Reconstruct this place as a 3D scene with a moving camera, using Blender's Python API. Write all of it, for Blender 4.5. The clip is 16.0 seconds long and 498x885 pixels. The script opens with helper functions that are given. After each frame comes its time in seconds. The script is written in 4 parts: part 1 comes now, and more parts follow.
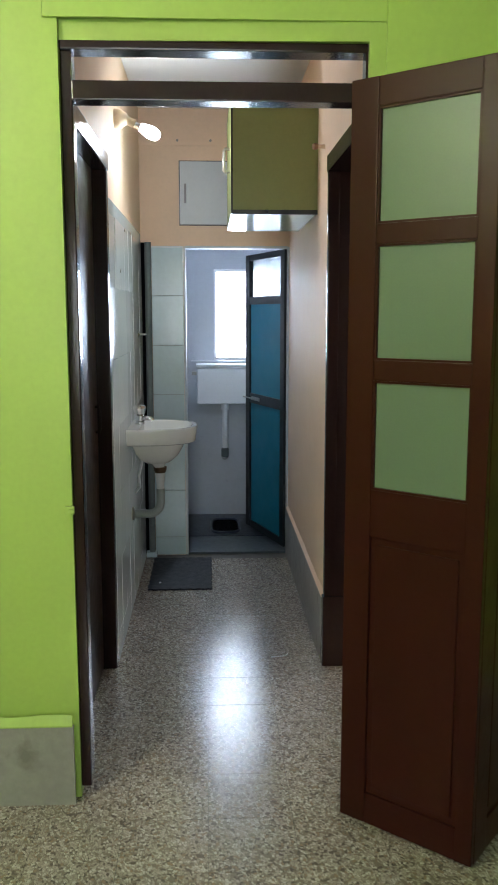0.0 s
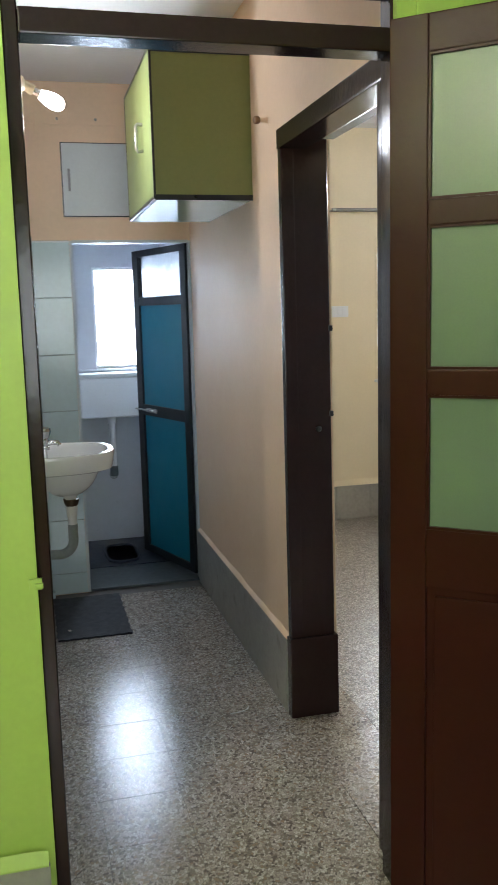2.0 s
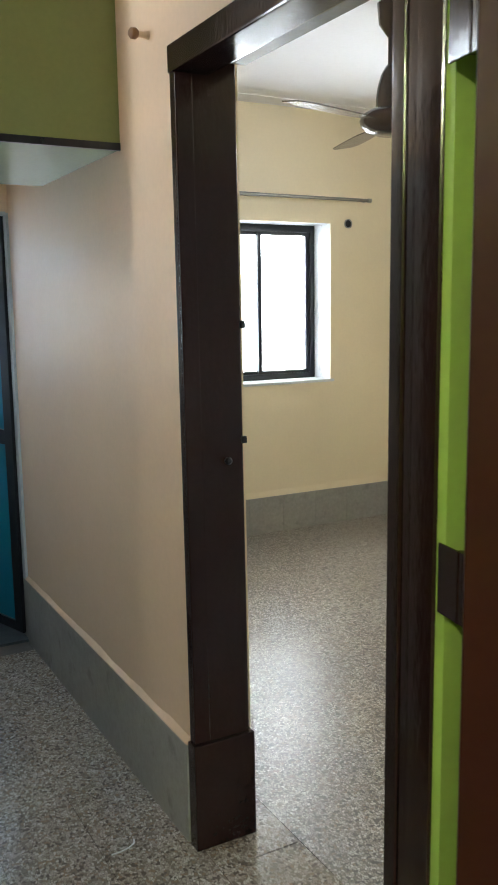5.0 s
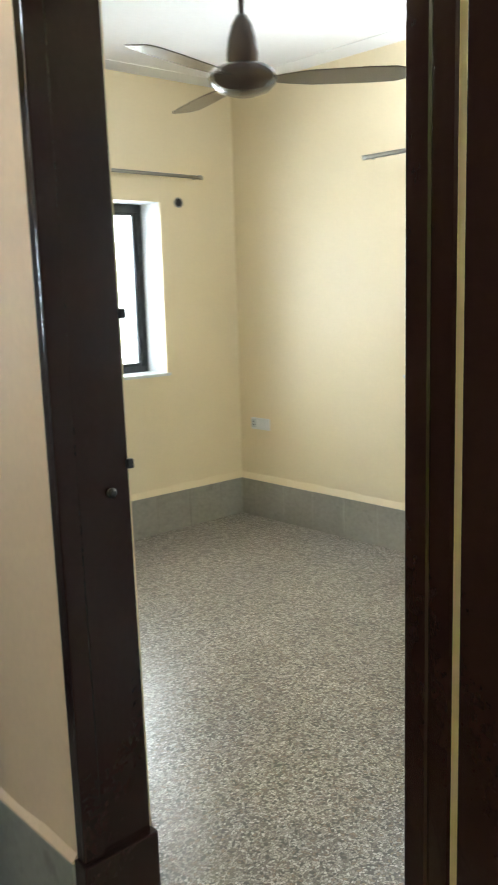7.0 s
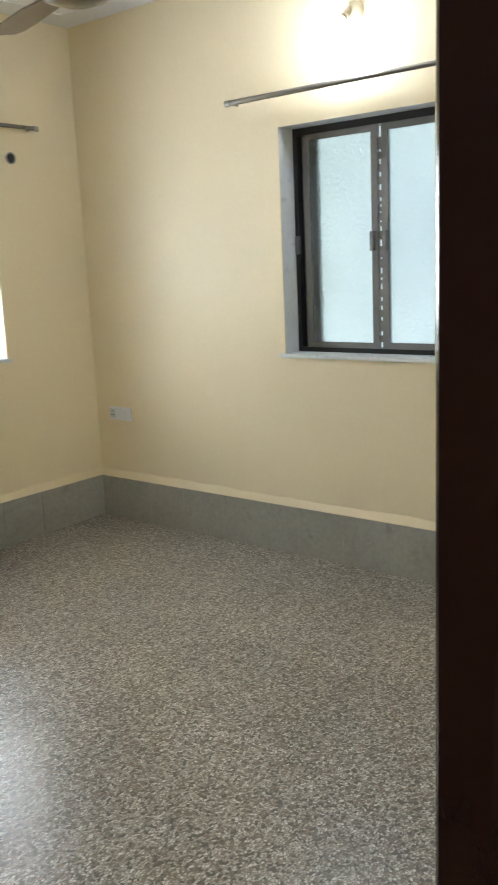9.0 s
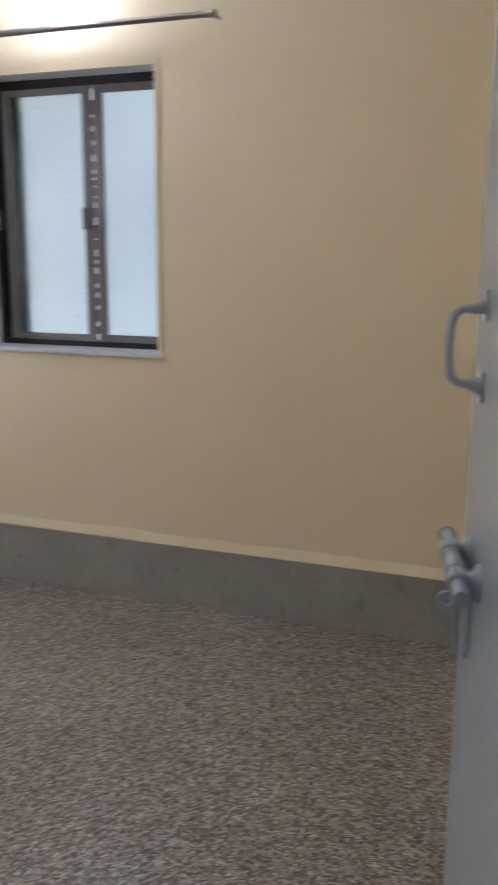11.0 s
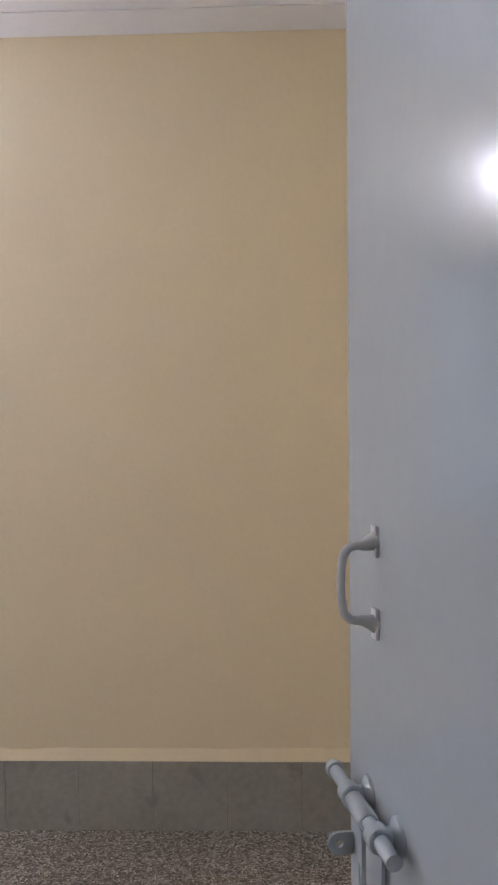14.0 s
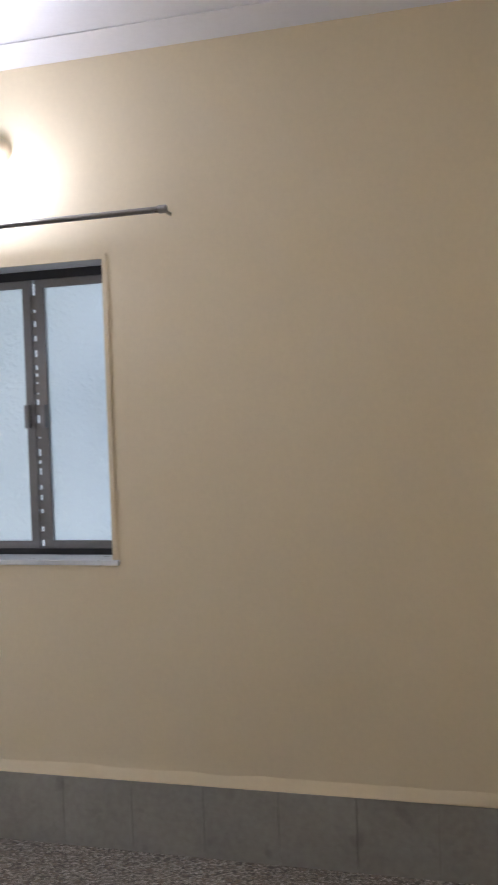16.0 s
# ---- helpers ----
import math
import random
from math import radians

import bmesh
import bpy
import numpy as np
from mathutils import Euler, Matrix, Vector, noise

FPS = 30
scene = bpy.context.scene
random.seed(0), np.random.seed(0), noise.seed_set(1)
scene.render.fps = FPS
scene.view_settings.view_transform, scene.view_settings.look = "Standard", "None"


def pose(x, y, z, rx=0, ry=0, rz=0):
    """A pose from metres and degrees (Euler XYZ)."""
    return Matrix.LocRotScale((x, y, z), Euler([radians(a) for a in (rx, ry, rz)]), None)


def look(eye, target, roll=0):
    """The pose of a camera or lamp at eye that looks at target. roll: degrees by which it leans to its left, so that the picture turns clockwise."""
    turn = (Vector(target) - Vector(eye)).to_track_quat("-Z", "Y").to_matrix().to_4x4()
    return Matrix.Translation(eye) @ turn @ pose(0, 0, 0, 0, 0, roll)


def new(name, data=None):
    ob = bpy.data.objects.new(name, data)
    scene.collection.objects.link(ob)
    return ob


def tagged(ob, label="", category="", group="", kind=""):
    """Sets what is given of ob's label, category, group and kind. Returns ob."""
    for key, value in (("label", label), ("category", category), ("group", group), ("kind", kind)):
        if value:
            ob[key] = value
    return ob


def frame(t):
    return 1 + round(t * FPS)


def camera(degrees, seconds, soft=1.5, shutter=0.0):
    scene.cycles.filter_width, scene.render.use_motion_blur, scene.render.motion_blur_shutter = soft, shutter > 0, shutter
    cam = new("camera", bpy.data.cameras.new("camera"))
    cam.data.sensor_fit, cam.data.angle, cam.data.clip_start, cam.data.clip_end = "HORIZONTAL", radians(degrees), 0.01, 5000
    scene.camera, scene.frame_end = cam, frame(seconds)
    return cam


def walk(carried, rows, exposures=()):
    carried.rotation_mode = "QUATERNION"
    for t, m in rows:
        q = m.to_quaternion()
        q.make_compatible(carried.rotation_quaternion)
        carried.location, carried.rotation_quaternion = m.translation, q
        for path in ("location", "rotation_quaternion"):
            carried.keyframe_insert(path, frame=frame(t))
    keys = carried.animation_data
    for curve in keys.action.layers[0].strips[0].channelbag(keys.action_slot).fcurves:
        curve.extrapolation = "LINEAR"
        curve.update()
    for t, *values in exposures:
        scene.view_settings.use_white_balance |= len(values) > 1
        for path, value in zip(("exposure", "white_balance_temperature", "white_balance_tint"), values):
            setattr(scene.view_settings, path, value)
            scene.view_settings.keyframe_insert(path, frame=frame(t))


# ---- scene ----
cam = camera(32.3, 16.0, soft=1.7, shutter=0.5)
PATH = [
    (0, (-0.035, -2.474, 1.484), (0.056, -0.498, 1.188), -0.0),
    (0.5, (-0.097, -2.315, 1.476), (0.006, -0.339, 1.183), -0.5),
    (1, (-0.187, -2.125, 1.478), (-0.056, -0.153, 1.176), -0.8),
    (1.5, (-0.322, -1.986, 1.487), (0.016, -0.038, 1.185), -0.5),
    (2, (-0.431, -1.881, 1.495), (0.056, 0.036, 1.194), -1.5),
    (2.5, (-0.447, -1.773, 1.501), (0.094, 0.131, 1.211), -1.4),
    (3, (-0.433, -1.628, 1.5), (0.132, 0.269, 1.214), -1.7),
    (3.5, (-0.413, -1.491, 1.485), (0.167, 0.402, 1.203), -1.6),
    (4, (-0.449, -1.353, 1.469), (0.226, 0.507, 1.175), -1.2),
    (4.2, (-0.472, -1.27, 1.48), (0.321, 0.541, 1.177), -0.8),
    (6.3, (-0.395, -0.651, 1.444), (0.678, 1.006, 1.123), -0.5),
    (6.5, (-0.368, -0.608, 1.441), (0.77, 1.003, 1.111), -0.3),
    (7, (-0.36, -0.436, 1.463), (0.957, 1.029, 1.12), -1.7),
    (7.5, (-0.316, -0.335, 1.452), (1.103, 1.026, 1.084), -2.7),
    (8, (-0.182, -0.22, 1.441), (1.259, 1.114, 1.061), -2.9),
    (8.2, (-0.112, -0.174, 1.443), (1.332, 1.155, 1.058), -3.0),
    (10.3, (0.328, 0.193, 1.366), (2.019, 1.148, 0.943), -0.4),
    (10.5, (0.389, 0.206, 1.381), (2.100, 1.125, 0.951), -0.2),
    (11, (0.443, 0.212, 1.360), (2.280, 0.880, 0.938), 0.4),
    (11.5, (0.456, 0.314, 1.382), (2.392, 0.589, 0.964), 0.2),
    (12, (0.462, 0.382, 1.376), (2.415, 0.507, 0.965), 0.7),
    (12.5, (0.531, 0.414, 1.418), (2.503, 0.51, 1.099), 0.4),
    (13, (0.542, 0.403, 1.444), (2.53, 0.487, 1.243), -0.4),
    (13.5, (0.484, 0.383, 1.459), (2.479, 0.455, 1.335), -0.4),
    (14, (0.482, 0.394, 1.457), (2.479, 0.466, 1.376), -0.6),
    (14.5, (0.529, 0.415, 1.457), (2.525, 0.502, 1.383), -1.0),
    (15, (0.573, 0.428, 1.454), (2.56, 0.646, 1.388), -0.8),
    (15.5, (0.632, 0.437, 1.445), (2.599, 0.783, 1.394), -1.7),
    (16, (0.674, 0.450, 1.445), (2.607, 0.954, 1.404), -2.0),
]
walk(cam, [(t, look(eye, target, roll)) for t, eye, target, roll in PATH],
     exposures=[(0, 0.32, 6100, 12), (4.2, 0.32, 6050, 10), (6.3, 0.64, 6100, 3), (8.2, 0.60, 6100, 3), (10.3, -0.32, 5900, 18), (12.0, 0.10, 5830, 21), (14.5, 0.10, 5870, 24), (16, -0.30, 5850, 22)])

# ---- world and light ----
world = bpy.data.worlds.new("world")
scene.world = world
world.use_nodes = True
wn = world.node_tree.nodes
sky = wn.new("ShaderNodeTexSky")
sky.sky_type, sky.sun_disc = "NISHITA", False
sky.sun_elevation, sky.sun_rotation = radians(48), radians(200)
world.node_tree.links.new(sky.outputs[0], wn["Background"].inputs[0])
wn["Background"].inputs[1].default_value = 0.1
sun = new("sun", bpy.data.lights.new("sun", "SUN"))
sun.data.energy, sun.data.angle, sun.data.color = 2.5, radians(0.5), (1, 0.96, 0.9)
sun.matrix_world = look((0, 0, 8), (0.3, 5.0, 0))


def window_light(name, eye, target, width, height, watts, colour):
    """Daylight that comes in at an opening."""
    ob = new(name, bpy.data.lights.new(name, "AREA"))
    ob.data.shape, ob.data.size, ob.data.size_y = "RECTANGLE", width, height
    ob.data.energy, ob.data.color = watts, colour
    ob.matrix_world = look(eye, target)
    return ob


def bulb_light(name, place, watts, colour):
    ob = new(name, bpy.data.lights.new(name, "POINT"))
    ob.data.energy, ob.data.color, ob.data.shadow_soft_size = watts, colour, 0.035
    ob.location = place
    return ob


DAY = (0.93, 0.97, 1.0)
window_light("daylight_bedroom_north", (2.36, 4.12, 1.5), (2.36, 0, 1.2), 0.88, 1.0, 20, DAY)
window_light("daylight_toilet", (0.19, 3.95, 1.48), (0.1, 0, 0.6), 0.36, 0.62, 16, (0.72, 0.86, 1.0))
# fill light for the green room, from an assumed window out of view
window_light("daylight_green_room", (-0.3, -4.15, 1.55), (-0.3, 0, 1.3), 1.3, 1.1, 6, (0.85, 0.94, 1.0))
bulb_light("light_of_passage_bulb", (-0.222, 1.49, 2.20), 5.2, (0.86, 0.94, 1.0))
bulb_light("light_of_bedroom_bulb", (3.22, 2.03, 2.32), 5, (0.95, 0.97, 1.0))
led = new("beam_of_bedroom_bulb", bpy.data.lights.new("beam_of_bedroom_bulb", "SPOT"))
led.data.energy, led.data.color, led.data.shadow_soft_size = 48, (0.95, 0.97, 1.0), 0.035
led.data.spot_size, led.data.spot_blend = radians(178), 1.0
led.matrix_world = look((3.20, 2.03, 2.30), (0.5, 1.9, 2.35))
bulb_light("light_of_green_room_bulb", (-1.51, -1.66, 2.46), 60, (1.0, 0.88, 0.73))


# ---- materials ----
def material(name, colour, rough=0.5, vary=0.08, coarse=2.5, fine=60.0, bump=0.15, bump_scale=90.0, metal=0.0,
             spec=0.5, coat=0.0, dirt=None, dirt_at=0.62, stretch=None):
    """A painted or solid surface: colour that varies at two scales, with fine relief, uneven gloss and optional stains."""
    m = bpy.data.materials.new(name)
    m.use_nodes = True
    n, l = m.node_tree.nodes, m.node_tree.links
    b = n["Principled BSDF"]
    geo = n.new("ShaderNodeNewGeometry")

    def tex(scale, detail=4.0):
        t = n.new("ShaderNodeTexNoise")
        t.inputs["Scale"].default_value, t.inputs["Detail"].default_value = scale, detail
        l.new(geo.outputs["Position"], t.inputs["Vector"])
        return t.outputs["Fac"]

    big, small = tex(coarse), tex(fine, 3.0)
    add = n.new("ShaderNodeMath")
    add.operation = "ADD"
    l.new(big, add.inputs[0])
    l.new(small, add.inputs[1])
    ramp = n.new("ShaderNodeMapRange")
    ramp.inputs["From Min"].default_value, ramp.inputs["From Max"].default_value = 0.6, 1.4
    ramp.inputs["To Min"].default_value, ramp.inputs["To Max"].default_value = 1 - vary, 1 + vary
    l.new(add.outputs[0], ramp.inputs["Value"])
    hue = n.new("ShaderNodeHueSaturation")
    hue.inputs["Color"].default_value = (*colour, 1)
    l.new(ramp.outputs[0], hue.inputs["Value"])
    out = hue.outputs[0]
    if dirt:
        mix = n.new("ShaderNodeMix")
        mix.data_type = "RGBA"
        mask = n.new("ShaderNodeMapRange")
        mask.inputs["From Min"].default_value, mask.inputs["From Max"].default_value = dirt_at, dirt_at + 0.12
        l.new(tex(coarse * 3.1, 8.0), mask.inputs["Value"])
        l.new(mask.outputs[0], mix.inputs[0])
        l.new(out, mix.inputs[6])
        mix.inputs[7].default_value = (*dirt, 1)
        out = mix.outputs[2]
    l.new(out, b.inputs["Base Color"])
    gloss = n.new("ShaderNodeMapRange")
    gloss.inputs["From Min"].default_value, gloss.inputs["From Max"].default_value = 0.3, 0.7
    gloss.inputs["To Min"].default_value, gloss.inputs["To Max"].default_value = max(rough * 0.9, 0.02), rough * 1.12
    l.new(tex(coarse * 5), gloss.inputs["Value"])
    l.new(gloss.outputs[0], b.inputs["Roughness"])
    b.inputs["Metallic"].default_value = metal
    b.inputs["Specular IOR Level"].default_value = spec
    b.inputs["Coat Weight"].default_value = coat
    b.inputs["Coat Roughness"].default_value = 0.12
    if bump:
        bp = n.new("ShaderNodeBump")
        bp.inputs["Strength"].default_value, bp.inputs["Distance"].default_value = bump, 0.004
        relief = tex(bump_scale, 3.0)
        if stretch:                    # brush strokes run along the long side
            draw = n.new("ShaderNodeVectorMath")
            draw.operation = "MULTIPLY"
            l.new(geo.outputs["Position"], draw.inputs[0])
            draw.inputs[1].default_value = stretch
            l.new(draw.outputs[0], relief.node.inputs["Vector"])
        l.new(relief, bp.inputs["Height"])
        l.new(bp.outputs[0], b.inputs["Normal"])
    return m


def terrazzo(name, chips, size, rough, tint=1.0, spread=0.04, gap=(0.19, 0.165, 0.14), gap_width=0.10):
    """Cement tile with stone chips of several colours."""
    m = bpy.data.materials.new(name)
    m.use_nodes = True
    n, l = m.node_tree.nodes, m.node_tree.links
    b = n["Principled BSDF"]
    geo = n.new("ShaderNodeNewGeometry")
    warp = n.new("ShaderNodeTexNoise")
    warp.inputs["Scale"].default_value = 45
    l.new(geo.outputs["Position"], warp.inputs["Vector"])
    push = n.new("ShaderNodeVectorMath")
    push.operation = "MULTIPLY_ADD"
    l.new(warp.outputs["Color"], push.inputs[0])
    push.inputs[1].default_value = (0.02, 0.02, 0.0)
    l.new(geo.outputs["Position"], push.inputs[2])
    cell = n.new("ShaderNodeTexVoronoi")
    cell.voronoi_dimensions = "2D"
    cell.inputs["Scale"].default_value = 1 / size
    l.new(push.outputs[0], cell.inputs["Vector"])
    sep = n.new("ShaderNodeSeparateColor")
    l.new(cell.outputs["Color"], sep.inputs[0])
    ramp = n.new("ShaderNodeValToRGB")
    ramp.color_ramp.interpolation = "CONSTANT"
    for i, (at, c) in enumerate(chips):
        e = ramp.color_ramp.elements[i] if i < 2 else ramp.color_ramp.elements.new(at)
        e.position, e.color = at, (*[v * tint for v in c], 1)
    l.new(sep.outputs[0], ramp.inputs[0])
    edge = n.new("ShaderNodeTexVoronoi")
    edge.feature, edge.voronoi_dimensions = "DISTANCE_TO_EDGE", "2D"
    edge.inputs["Scale"].default_value = 1 / size
    l.new(push.outputs[0], edge.inputs["Vector"])
    mask = n.new("ShaderNodeMapRange")
    mask.inputs["From Min"].default_value, mask.inputs["From Max"].default_value = 0.03, gap_width
    l.new(edge.outputs[0], mask.inputs["Value"])
    mix = n.new("ShaderNodeMix")
    mix.data_type = "RGBA"
    l.new(mask.outputs[0], mix.inputs[0])
    mix.inputs[6].default_value = (*[v * tint for v in gap], 1)
    l.new(ramp.outputs[0], mix.inputs[7])
    big = n.new("ShaderNodeTexNoise")
    big.inputs["Scale"].default_value, big.inputs["Detail"].default_value = 1.8, 6
    l.new(geo.outputs["Position"], big.inputs["Vector"])
    info = n.new("ShaderNodeObjectInfo")
    tone = n.new("ShaderNodeMapRange")
    tone.inputs["To Min"].default_value, tone.inputs["To Max"].default_value = 0.94, 1.06
    l.new(info.outputs["Random"], tone.inputs["Value"])
    wear = n.new("ShaderNodeMapRange")
    wear.inputs["From Min"].default_value, wear.inputs["From Max"].default_value = 0.3, 0.7
    wear.inputs["To Min"].default_value, wear.inputs["To Max"].default_value = 0.9, 1.06
    l.new(big.outputs[0], wear.inputs["Value"])
    mul = n.new("ShaderNodeMath")
    mul.operation = "MULTIPLY"
    l.new(tone.outputs[0], mul.inputs[0])
    l.new(wear.outputs[0], mul.inputs[1])
    hue = n.new("ShaderNodeHueSaturation")
    l.new(mul.outputs[0], hue.inputs["Value"])
    l.new(mix.outputs[2], hue.inputs["Color"])
    l.new(hue.outputs[0], b.inputs["Base Color"])
    gloss = n.new("ShaderNodeMapRange")
    gloss.inputs["From Min"].default_value, gloss.inputs["From Max"].default_value = 0.3, 0.7
    gloss.inputs["To Min"].default_value, gloss.inputs["To Max"].default_value = rough - 0.02, rough + spread
    l.new(big.outputs[0], gloss.inputs["Value"])
    l.new(gloss.outputs[0], b.inputs["Roughness"])
    bp = n.new("ShaderNodeBump")
    b.inputs["Specular IOR Level"].default_value = 0.6
    bp.inputs["Strength"].default_value, bp.inputs["Distance"].default_value = 0.16, 0.002
    l.new(edge.outputs[0], bp.inputs["Height"])
    l.new(bp.outputs[0], b.inputs["Normal"])
    return m


def glowing(name, colour, strength):
    m = bpy.data.materials.new(name)
    m.use_nodes = True
    b = m.node_tree.nodes["Principled BSDF"]
    b.inputs["Base Color"].default_value = (0.8, 0.8, 0.8, 1)
    b.inputs["Emission Color"].default_value = (*colour, 1)
    b.inputs["Emission Strength"].default_value = strength
    return m


def glass(name, colour, rough, bump=0.0, scale=60.0):
    m = bpy.data.materials.new(name)
    m.use_nodes = True
    n, l = m.node_tree.nodes, m.node_tree.links
    b = n["Principled BSDF"]
    b.inputs["Base Color"].default_value = (*colour, 1)
    b.inputs["Roughness"].default_value = rough
    b.inputs["Transmission Weight"].default_value = 1.0
    b.inputs["IOR"].default_value = 1.45
    if bump:
        geo = n.new("ShaderNodeNewGeometry")
        t = n.new("ShaderNodeTexNoise")
        t.inputs["Scale"].default_value, t.inputs["Detail"].default_value = scale, 2
        l.new(geo.outputs["Position"], t.inputs["Vector"])
        bp = n.new("ShaderNodeBump")
        bp.inputs["Strength"].default_value, bp.inputs["Distance"].default_value = bump, 0.01
        l.new(t.outputs[0], bp.inputs["Height"])
        l.new(bp.outputs[0], b.inputs["Normal"])
    return m


CHIPS = [(0.0, (0.51, 0.455, 0.395)), (0.2, (0.27, 0.225, 0.185)), (0.38, (0.40, 0.35, 0.30)), (0.60, (0.64, 0.59, 0.53)),
         (0.75, (0.155, 0.13, 0.11)), (0.84, (0.34, 0.25, 0.18)), (0.91, (0.46, 0.41, 0.35))]
TERRAZZO = terrazzo("polished_terrazzo", CHIPS, 0.0076, 0.145, 0.84, 0.08)
COARSE_CHIPS = [(0.0, (0.55, 0.50, 0.435)), (0.2, (0.22, 0.185, 0.15)), (0.38, (0.38, 0.34, 0.285)), (0.60, (0.70, 0.66, 0.60)),
                (0.73, (0.105, 0.09, 0.077)), (0.84, (0.30, 0.225, 0.16)), (0.91, (0.46, 0.42, 0.36))]
TERRAZZO_DULL = terrazzo("worn_terrazzo", COARSE_CHIPS, 0.0078, 0.32, 0.88, 0.04, (0.09, 0.077, 0.066), 0.17)
GROUT = material("dark_grout", (0.10, 0.09, 0.08), 0.8)
JOINT = material("dull_tile_joint", (0.24, 0.235, 0.21), 0.9)
PALE_JOINT = material("pale_tile_joint", (0.36, 0.42, 0.43), 0.8)
GREEN = material("lime_green_wall_paint", (0.40, 0.56, 0.115), 0.42, 0.05, bump=0.12, bump_scale=25)
YELLOW = material("cream_yellow_wall_paint", (0.82, 0.708, 0.495), 0.5, 0.03, bump=0.12, bump_scale=22)
PEACH = material("peach_wall_paint", (0.78, 0.575, 0.405), 0.6, 0.04, bump=0.12, bump_scale=22)
WHITE = material("white_ceiling_paint", (0.82, 0.82, 0.84), 0.6, 0.03, bump=0.1, bump_scale=18)
CEMENT = material("grey_cement_skirting", (0.30, 0.29, 0.265), 0.5, 0.14, 3, 40, 0.2, dirt=(0.2, 0.19, 0.17), dirt_at=0.6)
CEMENT_TILE = material("grey_skirting_tile", (0.335, 0.325, 0.295), 0.42, 0.15, 4, 45, 0.25, dirt=(0.265, 0.26, 0.235), dirt_at=0.6)
BROWN = material("dark_brown_gloss_enamel", (0.022, 0.0095, 0.0085), 0.16, 0.12, 4, 70, 0.12, 80, spec=0.38, stretch=(1.0, 1.0, 0.45))
LEAF_BROWN = material("brown_door_paint", (0.040, 0.020, 0.015), 0.4, 0.1, 4, 60, 0.1, spec=0.3)
DOOR_RED = material("red_brown_door_enamel", (0.034, 0.0072, 0.0042), 0.36, 0.12, 3, 60, 0.2, 45, spec=0.16)
BLACK = material("black_edge_strip", (0.012, 0.012, 0.014), 0.3, 0.2)
OLIVE = material("olive_green_laminate", (0.215, 0.235, 0.072), 0.4, 0.06, 2, 80, 0.05)
LIME = material("pale_lime_laminate", (0.33, 0.40, 0.145), 0.35, 0.05, 2, 80, 0.05)
MINT = material("glossy_pale_green_laminate", (0.45, 0.56, 0.40), 0.12, 0.05, 2, 60, 0.03)
PANEL = material("pale_grey_painted_panel", (0.56, 0.60, 0.62), 0.4, 0.04)
TILE = material("glossy_pale_grey_ceramic", (0.55, 0.67, 0.71), 0.13, 0.05, 3, 40, 0.06, 9)
TILE_W = material("glossy_white_ceramic", (0.78, 0.81, 0.83), 0.05, 0.04, 3, 40, 0.025, 7, spec=0.7)
TOILET_WALL = material("white_toilet_wall_tile", (0.50, 0.52, 0.56), 0.3, 0.05, 3, 40, 0.06, 12)
TOILET_FLOOR = material("dark_slate_blue_floor_tile", (0.075, 0.09, 0.098), 0.4, 0.15, 5, 60, 0.2, spec=0.3)
PORCELAIN = material("white_porcelain", (0.83, 0.83, 0.82), 0.1, 0.03, 3, 30, 0.0, coat=0.5)
PLASTIC = material("white_plastic", (0.78, 0.79, 0.80), 0.3, 0.03, 4, 60, 0.03)
CHROME = material("worn_chrome", (0.55, 0.54, 0.52), 0.2, 0.1, 9, 90, 0.05, metal=1.0)
PIPE = material("grey_plastic_pipe", (0.30, 0.33, 0.32), 0.45, 0.12, 8, 70, 0.1)
DRAIN = material("grey_green_drain_pipe", (0.15, 0.18, 0.18), 0.4, 0.15, 8, 70, 0.1)
RUST = material("rusty_brass", (0.10, 0.06, 0.035), 0.5, 0.3, 20, 120, 0.2, metal=0.5)
RUBBER = material("dark_rubber_mat", (0.015, 0.017, 0.022), 0.75, 0.25, 6, 120, 0.5, 160)
TEAL = material("teal_blue_sheet", (0.012, 0.175, 0.26), 0.42, 0.05, 2, 60, 0.02, spec=0.4)
ALU_DARK = material("dark_anodised_aluminium", (0.02, 0.021, 0.024), 0.35, 0.15, 6, 90, 0.05, metal=0.3)
ALU_GREY = material("grey_anodised_aluminium", (0.21, 0.205, 0.21), 0.4, 0.1, 6, 90, 0.05, metal=0.3)
ROD_STEEL = material("dark_tarnished_steel", (0.27, 0.255, 0.23), 0.3, 0.05, 9, 90, 0.04, metal=0.85)
STEEL = material("dull_steel", (0.42, 0.40, 0.36), 0.3, 0.15, 9, 90, 0.1, metal=0.9)
LEAF_GREY = material("pale_blue_grey_gloss_enamel", (0.40, 0.45, 0.475), 0.14, 0.02, 2, 40, 0.06, 50, spec=0.3)
HANDLE_GREY = material("grey_enamelled_handle", (0.50, 0.52, 0.54), 0.3, 0.08)
FAN_BROWN = material("brown_fan_enamel", (0.055, 0.035, 0.028), 0.22, 0.1, 5, 60, 0.05, coat=0.3)
WOOD = material("turned_brown_wood", (0.25, 0.12, 0.05), 0.5, 0.2)
HOLDER = material("cream_lamp_holder", (0.66, 0.56, 0.40), 0.4, 0.05)
SILL = material("white_marble_reveal", (0.70, 0.72, 0.74), 0.3, 0.08, 5, 50, 0.1, dirt=(0.5, 0.5, 0.5), dirt_at=0.62)
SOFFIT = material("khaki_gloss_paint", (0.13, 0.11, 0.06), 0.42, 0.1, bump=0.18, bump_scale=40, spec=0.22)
DOOR_GLASS = material("green_frosted_pane", (0.13, 0.18, 0.115), 0.34, 0.04, 2, 200, 0.08, 300, spec=0.4)
